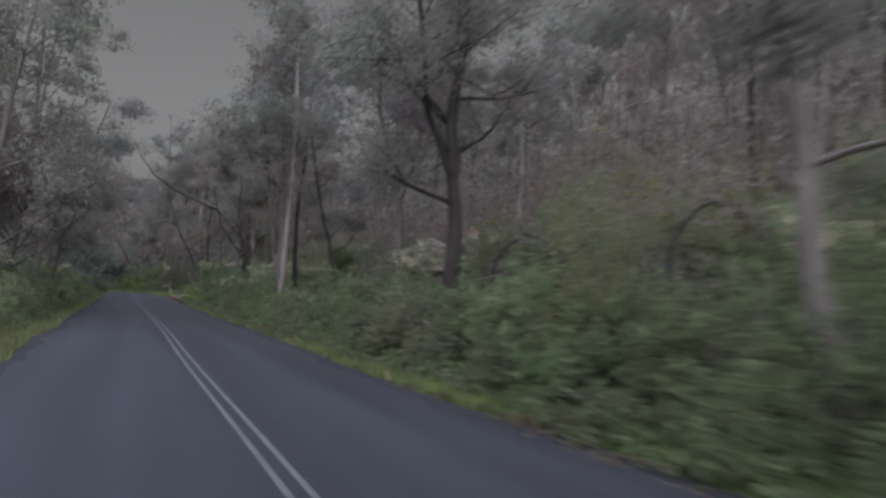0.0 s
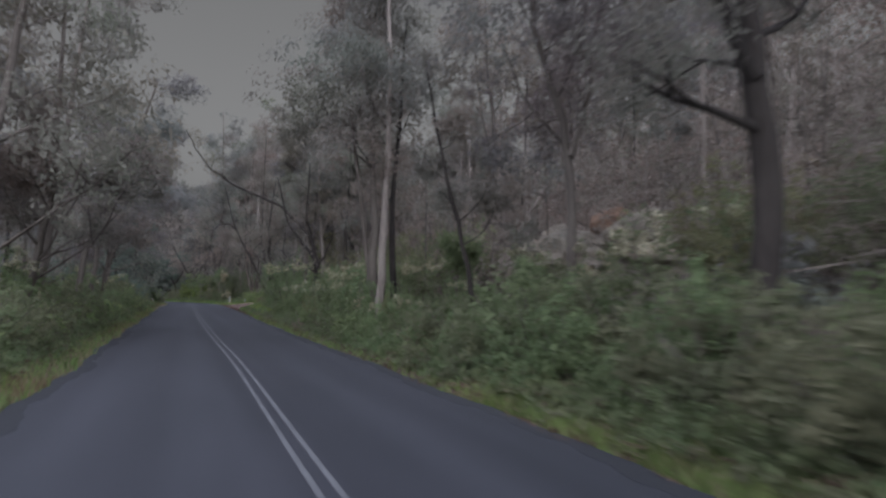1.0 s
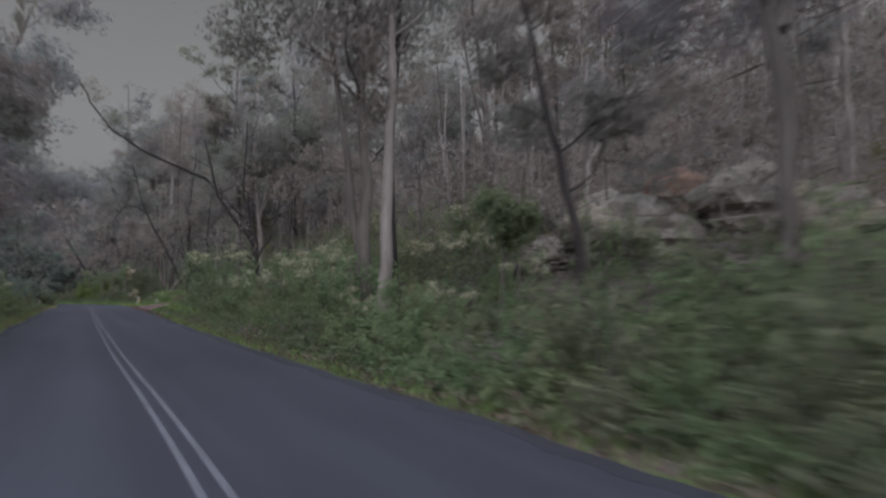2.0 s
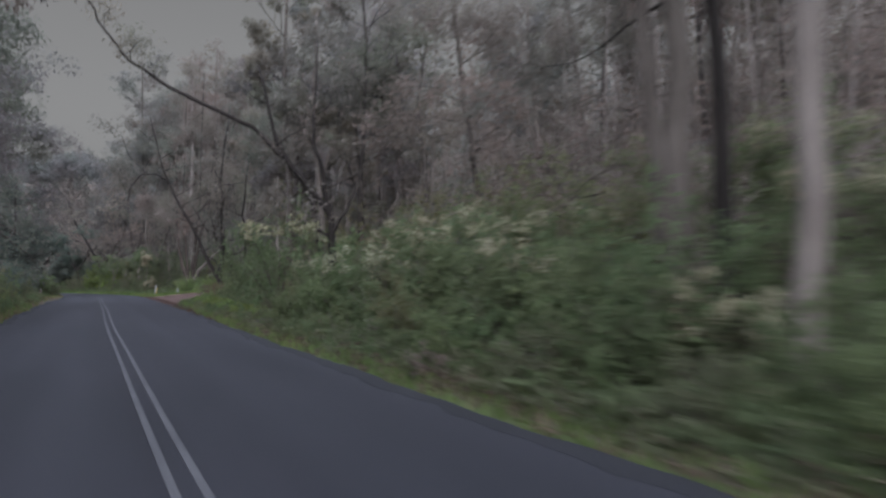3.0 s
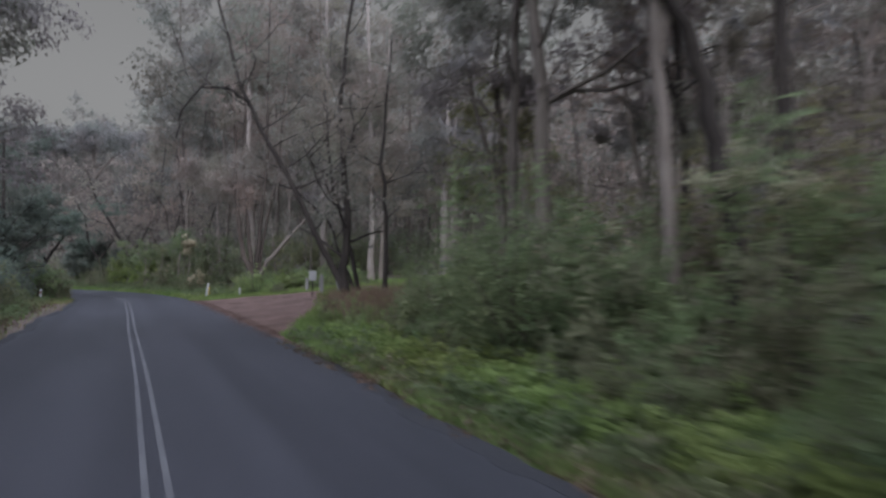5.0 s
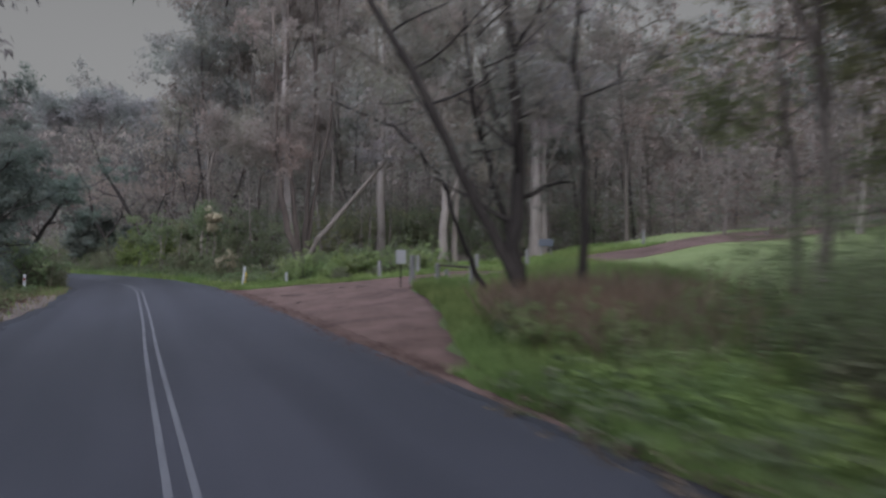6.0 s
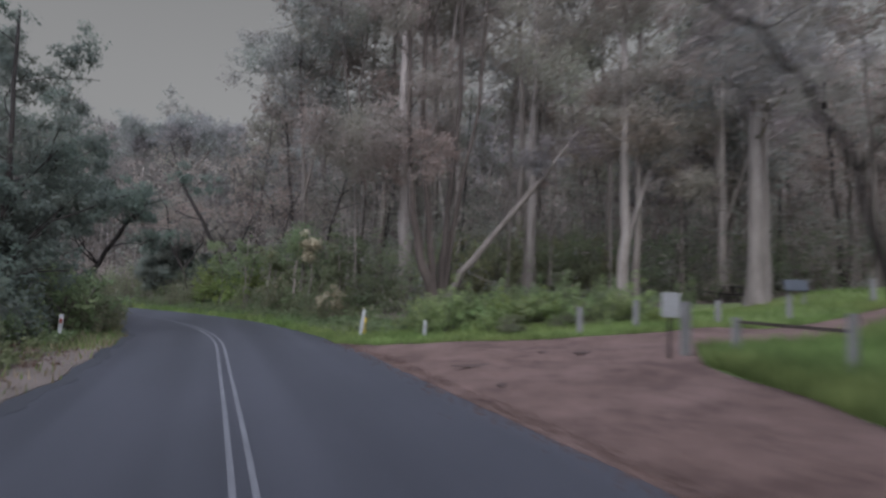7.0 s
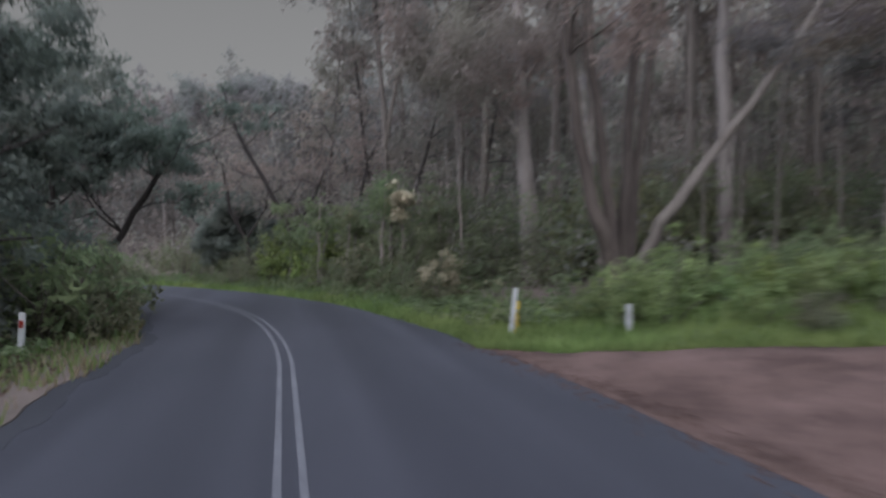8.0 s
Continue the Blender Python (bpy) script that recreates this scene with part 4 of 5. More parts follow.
def plant_forest():
    r = np.random.default_rng(5)
    used, first = [], [True] * len(PROTO)

    def place(x, y, k, scale):
        if any((x - a) ** 2 + (y - b) ** 2 < 1.7 ** 2 for a, b in used):
            return
        used.append((x, y))
        k = k % 4 if 0 < x < 22 and 8 < y < 108 else k % 4 + 4
        m = foot(x, y, r.uniform(0, 360), 0.15) @ pose(0, 0, 0, r.normal(0, 2.5), r.normal(0, 2.5), 0)
        if first[k]:
            first[k] = False
            ob = PROTO[k]
            ob.matrix_basis = m
        else:
            ob = copy_thing(PROTO[k], m)
        ob.scale = (scale, scale, scale * r.uniform(0.9, 1.15))

    for n in range(100):
        x, y = r.uniform(11, 42), r.uniform(6, 112)
        if clear(x, y, 8.5) and not (64 < y < 88 and x < 25) and not (y < 44 and x < 15):
            place(x, y, int(r.integers(0, 8)), r.uniform(0.65, 1.1))
    # unseen trees added behind and left of the start, to shade road and verge
    for n in range(20):
        x, y = r.uniform(-17, 14), r.uniform(-26, 14 if n % 2 else 2)
        if abs(x) > 6.5 and not (x > 0 and y > 1):
            place(x, y, int(r.integers(0, 8)), r.uniform(0.7, 1.0))
    for n in range(30):
        x, y = r.uniform(-30, -11), r.uniform(26, 64)
        place(x, y, int(r.integers(0, 8)), r.uniform(0.6, 0.9))
    for n in range(46):
        y = r.uniform(66, 112)
        x = r.uniform(-9 - (y - 50) * 0.28, -8.5)
        if clear(x, y, 8.5):
            place(x, y, int(r.integers(0, 8)), min(r.uniform(0.7, 1.05), (1.5 + 0.19 * (y - 51)) / 16))
    for n in range(95):
        x, y = r.uniform(-36, 60), r.uniform(100, 165)
        if clear(x, y, 7.0):
            low = (1.0 + 0.17 * (y - 73)) / 17 if x < 2 - 0.02 * (y - 73) else 2
            place(x, y, int(r.integers(0, 8)), min(r.uniform(0.75, 1.1), low))


plant_forest()


# ---- shrubs along the road ----
def shrub_belts():
    away = pose(0, -300, 0)
    protos = [shrub("roadside_shrub", 200 + k, away, "dense green roadside shrub", (LEAF_SHRUB, LEAF_SHRUB, LEAF_HEATH, LEAF_SHRUB)[k % 4], 1.5 + 0.15 * k, 0.95, 24, 36, 0.112, 0.36, 0.0, 0, "roadside shrubs") for k in range(4)]
    distant = [shrub("verge_shrub", 206 + k, away, "dense green shrub on the far verge", (LEAF_SHRUB, LEAF_HEATH)[k], 1.6, 0.95, 20, 20, 0.15, 0.36, 0.0, 0, "verge shrubs") for k in range(2)]
    bloom = [shrub("flowering_shrub", 210 + k, away, "green shrub topped with cream-white flower heads", LEAF_SHRUB, 2.0 + 0.3 * k, 0.9, 20, 40, 0.10, 0.32, 0.1, 8, "flowering shrubs") for k in range(3)]
    dry = [shrub("undergrowth_shrub", 220 + k, away, "dry brownish undergrowth shrub on the slope", (LEAF_BROWN, LEAF_GREY)[k % 2], 1.3, 1.1, 14, 24, 0.19, 0.4, 0.1, 0, "undergrowth") for k in range(3)]
    shade = [shrub("shady_shrub", 230 + k, away, "dark green shrub under the roadside trees", LEAF_DARK, 2.2, 1.1, 20, 24, 0.155, 0.36, 0.0, 0, "shady shrubs") for k in range(2)]
    lime = shrub("lime_shrub", 240, away, "yellow-green bush at the bend of the road", LEAF_LIME, 1.9, 1.0, 20, 26, 0.18, 0.36, 0.0, 0, "lime bushes")
    fresh = [shrub("fresh_bush", 250 + k, away, "fresh light-green bush in the grass behind the drive", LEAF_FRESH, 1.25 + 0.2 * k, 0.95, 22, 70, 0.07, 0.36, 0.0, 0, "fresh bushes") for k in range(2)]
    tall = [shrub("tall_shrub", 260 + k, away, "tall loose ochre-olive shrub on the slope", (LEAF_OCHRE, LEAF_HEATH)[k], 3.2, 1.5, 26, 36, 0.135, 0.32, 0.2, 0, "tall shrubs") for k in range(2)]
    wattle = shrub("wattle_bush", 275, away, "tall loose olive wattle bush above the roadside shrubs", LEAF_OCHRE, 4.4, 1.1, 30, 60, 0.10, 0.34, 0.2, 0, "wattle bushes")
    tall_bush = shrub("tall_bush", 270, away, "tall dense green bush beside the road", LEAF_SHRUB, 2.9, 1.25, 34, 52, 0.1, 0.34, 0.0, 0, "tall bushes")
    cascade = shrub("cascading_bush", 280, away, "rounded bush covered in drooping cream-white flowers", LEAF_HEATH, 1.7, 0.85, 22, 40, 0.09, 0.34, 0.4, 20, "flowering bushes")
    first = set()
    r = np.random.default_rng(9)

    def put(ob, x, y, sc, sz=1.0):
        m = foot(x, y, r.uniform(0, 360), 0.05)
        if 4.9 < x < 9.4 and 86 < y < 93.6:
            sc *= 0.5
        if ob.name in first:
            ob = copy_thing(ob, m)
        else:
            first.add(ob.name)
            ob.matrix_basis = m
        ob.scale = (sc, sc, sc * sz)

    for y in np.arange(3.0, 60.2, 1.4):
        off = 0.8 * float(step(49, 55, y))
        if 18 < y < 47:
            put(protos[int(r.integers(0, 4))] if r.random() < 0.75 else dry[int(r.integers(0, 3))], 3.72 + r.normal(0, 0.1), y + 0.7 + r.normal(0, 0.3), r.uniform(0.22, 0.42))
            if r.random() < 0.4:
                put(tall[0] if r.random() < 0.5 else dry[0], 4.9 + r.normal(0, 0.3), y + r.normal(0, 0.4), r.uniform(0.38, 0.5))
        put(protos[int(r.integers(0, 4))], 4.3 - 0.5 * (y < 24) - 0.25 * (24 <= y < 46) + r.normal(0, 0.12) + off, y + r.normal(0, 0.25), r.uniform(0.35, 0.65))
        put(protos[int(r.integers(0, 4))], 5.0 - 0.3 * (y < 24) + r.normal(0, 0.25) + off, y + r.normal(0, 0.3), r.uniform(0.6, 0.95) + 0.25 * (y < 24))
        low = 1 - 0.42 * float(step(22, 24.5, y) - step(29, 32, y))
        put(protos[int(r.integers(0, 4))], 6.3 + r.normal(0, 0.35), y + r.normal(0, 0.3), r.uniform(0.95, 1.35) * low)
        which = bloom[int(r.integers(0, 3))] if r.random() < 0.28 else protos[int(r.integers(0, 4))]
        put(which, 7.8 + r.normal(0, 0.5), y + r.normal(0, 0.3), r.uniform(0.9, 1.3) * low)
        if r.random() < 0.5:
            put(bloom[int(r.integers(0, 3))] if r.random() < 0.25 else dry[int(r.integers(0, 3))], 10.0 + r.normal(0, 0.8), y, r.uniform(0.9, 1.3) * low)
    for y in np.arange(12, 62, 1.5):
        put(distant[int(r.integers(0, 2))], -4.15 + r.normal(0, 0.12), y + r.normal(0, 0.2), r.uniform(0.35, 0.5))
        put((distant[0], distant[1], fresh[0])[int(r.integers(0, 3))], -4.85 + r.normal(0, 0.15), y + 0.6, r.uniform(0.75, 1.05))
    for y in np.arange(28, 84, 2.1):
        put(distant[int(r.integers(0, 2))], -5.4 + r.normal(0, 0.3), y, r.uniform(0.6, 0.95))
        put(distant[int(r.integers(0, 2))] if r.random() < 0.8 else bloom[0], -7.0 + r.normal(0, 0.5), y + 0.5, r.uniform(1.15, 1.6))
    for n in range(26):
        x, y = r.uniform(4.8, 17), r.uniform(84, 99)
        if clear(x, y, 5.5):
            put(protos[int(r.integers(0, 4))] if r.random() < 0.85 else bloom[int(r.integers(0, 3))], x, y, r.uniform(0.4, 0.8))
    for x in np.arange(5.2, 12, 0.85):
        edge = float(np.interp(x, [3.7, 5.4, 7.6, 10, 14, 22], [83.2, 81.5, 79.5, 78.3, 78.2, 77.5]))
        for back, lo, hi in ((5.4, 0.6, 0.9),):
            if r.random() < 0.9:
                put(protos[(0, 1, 3)[int(r.integers(0, 3))]], x + r.normal(0, 0.25), max(edge + back, 82.8 + 0.3 * back if x < 7 else 0) + r.normal(0, 0.35), r.uniform(lo, hi))
    for x, y in ((5.3, 64.4), (6.6, 64.8), (8.3, 64.6), (9.8, 65.6), (7.4, 66.4), (9.0, 67.5)):
        put(protos[2], x, y, r.uniform(0.35, 0.55))
    for x, y in ((4.9, 61.5), (5.4, 62.7), (6.2, 61.9), (5.2, 63.6), (7.3, 62.6), (6.4, 63.6), (8.2, 63.2), (4.7, 60.3), (6.0, 83.7), (6.9, 83.9)):
        put(fresh[int(r.integers(0, 2))], x, y, r.uniform(0.45, 0.75))
    for x, y, sc in ((5.6, 55.2, 1.15), (6.4, 56.4, 0.9), (6.0, 53.8, 0.85), (5.6, 59.3, 0.68), (6.5, 60.4, 0.72), (7.7, 59.0, 0.85)):
        put(tall_bush, x, y, sc)
    for x, y, sc in ((5.4, 7.4, 0.95), (7.6, 10.4, 0.9), (9.6, 5.0, 1.0)):
        put(wattle, x, y, sc)
    for n in range(44):
        y = 3 + n * 1.27 + r.normal(0, 0.4)
        if not 23.5 < y < 33:
            put(tall[int(r.random() < 0.4)], 9.4 + abs(r.normal(0, 1.4)), y, r.uniform(0.7, 1.15))
    for x in np.arange(6.6, 12, 1.0):
        y = max(float(np.interp(x, [7.6, 10, 14, 22], [79.5, 78.3, 78.2, 77.5])) + 3.0, 83.3 if x < 8.5 else 0) + r.normal(0, 0.7)
        put(fresh[int(r.integers(0, 2))], x + r.normal(0, 0.2), y, r.uniform(0.7, 1.05))
        put(protos[int(r.integers(0, 2))], x + 0.75, y + 0.8, r.uniform(0.6, 0.85))
    for t in np.arange(90, 138, 1.7):
        p, q = centre(t)
        for off, sc in ((4.6, 0.5), (6.2, 0.8), (8.4, 1.15)):
            u = p + q * (off + r.normal(0, 0.4))
            put((distant[0], distant[1], tall[1], protos[2])[int(r.integers(0, 4))], u[0], u[1], sc * r.uniform(0.7, 1.1))
    for x, y, sc, kind in ((4.9, 48.3, 1.5, 2), (4.7, 42.6, 0.95, 1), (6.5, 41.2, 1.15, 1), (3.2, 98.6, 0.8, 1), (4.9, 97.6, 1.15, 2), (6.0, 36.0, 1.1, 0), (5.6, 27.5, 0.6, 1), (9.6, 26.2, 0.75, 2), (10.6, 28.4, 0.9, 2), (9.4, 31.6, 0.9, 2), (7.6, 41.0, 1.2, 2), (8.3, 42.4, 1.25, 1), (7.4, 39.6, 1.1, 1)):
        put(bloom[kind], x, y, sc)
    for x, y, sc in ((4.12, 90.0, 0.9), (5.6, 99.0, 1.0), (6.4, 41.6, 1.3), (3.6, 99.8, 0.8), (5.3, 31.6, 0.75)):
        put(cascade, x, y, sc)
    for x, y, sc in ((0.6, 101.4, 1.0), (1.9, 103, 1.3), (-0.9, 104, 1.1), (3.6, 104.5, 1.4), (0.2, 107, 1.5)):
        put(lime, x, y, sc)
    for n in range(26):
        x, y = r.uniform(-3, 6), r.uniform(92, 112)
        if clear(x, y, 5.0):
            put(distant[int(r.integers(0, 2))], x, y, r.uniform(0.7, 1.3))
    for t in np.arange(80, 122, 1.3):
        p, q = centre(t)
        for off, sc in ((-5.0, 0.62), (-6.0, 1.15), (-7.4, 1.55)):
            u = p + q * (off + r.normal(0, 0.25))
            put((distant if off > -5.5 else shade)[int(r.integers(0, 2))], u[0], u[1] + r.normal(0, 0.2), sc * r.uniform(0.85, 1.15))
    for t in np.arange(75, 104, 1.2):
        p, q = centre(t)
        near = 0.75 * float(step(80, 86, t))
        if 80 < t < 86.5:
            u = p + q * -5.3
            put(shade[int(r.integers(0, 2))], u[0], u[1], r.uniform(0.8, 1.0))
            continue
        u = p + q * (-4.65 + near + r.normal(0, 0.12))
        put(distant[int(r.integers(0, 2))], u[0], u[1], r.uniform(0.45, 0.7))
        u = p + q * (-5.4 + near + r.normal(0, 0.15))
        put(distant[int(r.integers(0, 2))] if r.random() < 0.5 else shade[int(r.integers(0, 2))], u[0], u[1], r.uniform(0.9, 1.3))
    for t in np.arange(86.5, 94, 0.75):
        p, q = centre(t)
        for off, sc in ((-3.3, 0.62), (-4.0, 0.95)):
            u = p + q * (off + r.normal(0, 0.1))
            put(distant[int(r.integers(0, 2))], u[0], u[1], sc * r.uniform(0.85, 1.15) * 1.25)
    for n in range(20):
        x, y = r.uniform(-12, -7), r.uniform(83, 104)
        if clear(x, y, 4.6):
            put(shade[n % 2], x, y, r.uniform(0.7, 1.25))
    for x in np.arange(5.9, 13, 0.62):
        edge = float(np.interp(x, [3.7, 5.4, 7.6, 10, 14, 22], [83.2, 81.5, 79.5, 78.3, 78.2, 77.5]))
        for back, lo, hi in ((1.5, 0.3, 0.46), (2.7, 0.42, 0.66), (4.2, 0.55, 0.85)):
            if r.random() < 0.62 and not (back < 3 and x < 6.7):
                y = max(edge + back, 82.6 + 0.4 * back if x < 7 else 0)
                put((fresh[0], fresh[1], lime, protos[2], lime)[int(r.integers(0, 5))], x + r.normal(0, 0.3), y + r.normal(0, 0.4), r.uniform(lo, hi) * (0.7 if x > 10 else 1))
    for x, y, sc in ((6.2, 84.1, 0.8), (6.9, 84.0, 0.95), (7.7, 84.2, 0.9), (5.7, 85.0, 0.6)):
        put(fresh[int(r.integers(0, 2))], x, y, sc)
    for n in range(22):
        put(tall[int(r.integers(0, 2))], r.uniform(9, 18), r.uniform(89.6, 94), r.uniform(0.75, 1.15))
    for n in range(90):
        x, y = r.uniform(10.5, 34), r.uniform(3, 60)
        put(dry[int(r.integers(0, 3))], x, y, r.uniform(0.7, 1.4))


shrub_belts()


# ---- grass on the verges ----
def grass_strip(name, seed, mat, count, label, where, blade):
    r = np.random.default_rng(seed)
    x, y = where(r, count)
    z = land(x, y)
    n = len(x)
    an = r.uniform(0, 2 * math.pi, n)
    h = blade * r.uniform(0.5, 1.5, n)
    lean = r.normal(0, 0.35, (n, 2)) * h[:, None]
    w = 0.012 + 0.02 * r.random(n)
    c, s = np.cos(an) * w, np.sin(an) * w
    v = np.stack([np.stack([x - c, y - s, z - 0.02], 1), np.stack([x + c, y + s, z - 0.02], 1), np.stack([x + lean[:, 0], y + lean[:, 1], z + h], 1)], 1).reshape(-1, 3)
    me = bpy.data.meshes.new(name)
    me.vertices.add(3 * n)
    me.vertices.foreach_set("co", v.ravel())
    me.loops.add(3 * n)
    me.loops.foreach_set("vertex_index", np.arange(3 * n))
    me.polygons.add(n)
    me.polygons.foreach_set("loop_start", np.arange(0, 3 * n, 3))
    me.materials.append(mat)
    me.update(calc_edges=True)
    tagged(new(name, me), label, "grass", kind="stuff")


def on_right(r, n):
    y = r.uniform(2, 63.5, n)
    y = y[(r.random(n) < 0.18) | (y < 18) | (y > 46)]
    n = len(y)
    e = np.array([right_edge(v) for v in y])
    return e - 0.03 + np.abs(r.normal(0, 0.5, n)), y


def on_left(r, n):
    y = r.uniform(8, 104, n)
    d = np.array([left_edge(v) for v in y]) + 0.02 - np.abs(r.normal(0, 0.9, n))
    keep = ~((y > 66) & (y < 81.5) & (d > -4.0)) | (r.random(n) < 0.12)
    y, d = y[keep], d[keep]
    p = np.array([centre(v)[0] + centre(v)[1] * q for v, q in zip(y, d)])
    return p[:, 0], p[:, 1]


def on_far_right(r, n):
    y = r.uniform(83.5, 112, n)
    d = 3.15 + np.abs(r.normal(0, 1.4, n))
    p = np.array([centre(v)[0] + centre(v)[1] * q for v, q in zip(y, d)])
    return p[:, 0], p[:, 1]


def on_island(r, n):
    y = r.uniform(57, 75, n)
    near = np.interp(y, [57, 59.6, 63.2, 65.2, 67.5, 70, 74, 75], [3.5, 3.45, 3.95, 4.7, 5.7, 6.7, 7.8, 8.6])
    return near - 0.15 + r.uniform(0, 1, n) ** 1.6 * 7, y


def beyond_drive(r, n):
    x = 3.0 + 19 * r.random(n) ** 1.3
    far = np.interp(x, [3.0, 3.7, 5.4, 7.6, 10, 14, 22], [83.9, 83.2, 81.5, 79.5, 78.3, 78.2, 77.5])
    return x, far - 0.5 + r.uniform(0, 1, n) ** 1.6 * 6


grass_strip("verge_grass", 41, GRASS, 26000, "green grass tufts along the road edge", on_right, 0.16)
grass_strip("dry_verge_grass", 42, GRASS_DRY, 4500, "dry straw-coloured grass along the road edge", on_right, 0.14)
grass_strip("left_verge_grass", 43, GRASS, 10000, "green grass on the road verge", on_left, 0.2)
grass_strip("left_dry_grass", 44, GRASS_DRY, 15000, "dry grass on the road verge", on_left, 0.16)
grass_strip("bend_grass", 45, GRASS, 12000, "green grass at the bend of the road", on_far_right, 0.22)
grass_strip("island_grass", 46, GRASS, 34000, "lush green grass beside the gravel drive", on_island, 0.25)


def tall_dry(r, n):
    y = 64.6 + r.normal(0, 1.3, n)
    return np.interp(y, [61, 64, 66, 68, 70], [5.0, 5.1, 5.6, 6.6, 7.6]) + np.abs(r.normal(0, 1.0, n)) * 1.7, y


grass_strip("tall_dry_grass", 48, SEEDHEAD, 6000, "tall reddish-brown seeding grass under the leaning tree", tall_dry, 0.74)
grass_strip("tall_green_grass", 49, GRASS, 5000, "tall green grass mixed with dry stalks under the leaning tree", tall_dry, 0.5)
grass_strip("drive_edge_grass", 47, GRASS, 22000, "green grass behind the gravel drive", beyond_drive, 0.15)


# ---- posts, box, rail, rocks ----
def guide_post(x, y, lean, turn, label, sink=0.05, faded=False):
    ob = thing("guide_post", pose(x, y, height(x, y) - sink, lean[0], lean[1], turn), label, "road post", "guide posts")
    post = part("post", box_bm(0.10, 0.045, 0.98, 0, 0.012), POST_WHITE, ob)
    if faded:
        return ob
    bm = box_bm(0.06, 0.012, 0.12, 0.74, 0.003)
    bmesh.ops.translate(bm, vec=(0, -0.0285, 0), verts=bm.verts)
    part("reflector", bm, REFLECTOR, post, "red reflector")
    return ob


guide_post(3.95, 84.4, (0, 7), 10, "leaning plain white plastic guide post beside the road", 0.05, True)
guide_post(-4.15, 84.4, (0, 2), -5, "short upright white plastic guide post with red reflector", 0.3)
ym = thing("marker_post", pose(4.09, 84.46, height(4.09, 84.46) - 0.05, 0, 3, 10), "yellow plastic marker post behind the white guide post", "road post")
part("post", box_bm(0.07, 0.02, 0.70, 0, 0.008), POST_YELLOW, ym)
sp = thing("short_post", pose(5.6, 83.0, height(5.6, 83.0) - 0.05, 0, 0, 10), "short white timber post in the grass", "post")
part("post", box_bm(0.09, 0.09, 0.55, 0, 0.01), POST_WHITE, sp)


def bollard(x, y, h, label="weathered grey timber bollard beside the drive"):
    ob = thing("bollard", pose(x, y, height(x, y) - 0.1, random.uniform(-2, 2), random.uniform(-2, 2), random.uniform(0, 90)), label, "bollard", "timber bollards")
    bm = bmesh.new()
    bmesh.ops.create_cone(bm, cap_ends=True, segments=14, radius1=0.085, radius2=0.075, depth=h + 0.1)
    bmesh.ops.translate(bm, vec=(0, 0, (h + 0.1) / 2), verts=bm.verts)
    bmesh.ops.bevel(bm, geom=[e for e in bm.edges if all(v.co.z > h for v in e.verts)], offset=0.012, segments=2, affect="EDGES")
    part("shaft", bm, TIMBER, ob)
    return ob


for x, y, h in ((9.3, 74.9, 0.45), (8.45, 79.1, 0.75), (10.1, 79.0, 0.75), (12.9, 79.0, 0.75), (15.4, 78.8, 0.75), (18.4, 78.4, 0.75), (21.6, 78.0, 0.75)):
    bollard(x, y, h)


def rail_fence():
    ob = thing("low_rail_fence", pose(0, 0, 0), "low timber rail fence with grey posts on the grass", "fence")
    ends = [(8.67, 74.3), (8.8, 72.2)]
    for (x, y), tall in zip(ends, (0.8, 1.0)):
        bm = box_bm(0.12, 0.12, tall, height(x, y) - 0.08, 0.012)
        bmesh.ops.translate(bm, vec=(x, y, 0), verts=bm.verts)
        part("post", bm, TIMBER, ob)
    for (ax, ay), (bx, by) in zip(ends[:-1], ends[1:]):
        a, b = Vector((ax, ay, height(ax, ay) + 0.64)), Vector((bx, by, height(bx, by) + 0.64))
        bm = box_bm(0.05, (b - a).length - 0.13, 0.06, -0.03, 0.01)
        bmesh.ops.transform(bm, matrix=Matrix.Translation((a + b) / 2) @ (b - a).to_track_quat("Y", "Z").to_matrix().to_4x4(), verts=bm.verts)
        part("rail", bm, BARK_BROWN, ob, "dark slim rail")


rail_fence()
sb = thing("notice_panel", foot(7.53, 74.75, -22, 0.05), "blank pale metal notice panel on a thin dark leg", "sign")
part("leg", box_bm(0.05, 0.05, 0.95, 0, 0.006), BARK_DARK, sb)
bm = box_bm(0.34, 0.03, 0.46, 0.84, 0.008)
bmesh.ops.translate(bm, vec=(0, -0.045, 0), verts=bm.verts)
part("panel", bm, SIGN_GREY, sb, "pale grey metal panel")
gp = thing("gate_post", foot(7.99, 74.85, 12, 0.05), "square weathered timber gate post beside the drive", "post")
part("shaft", box_bm(0.15, 0.15, 1.08, 0, 0.014), TIMBER, gp)


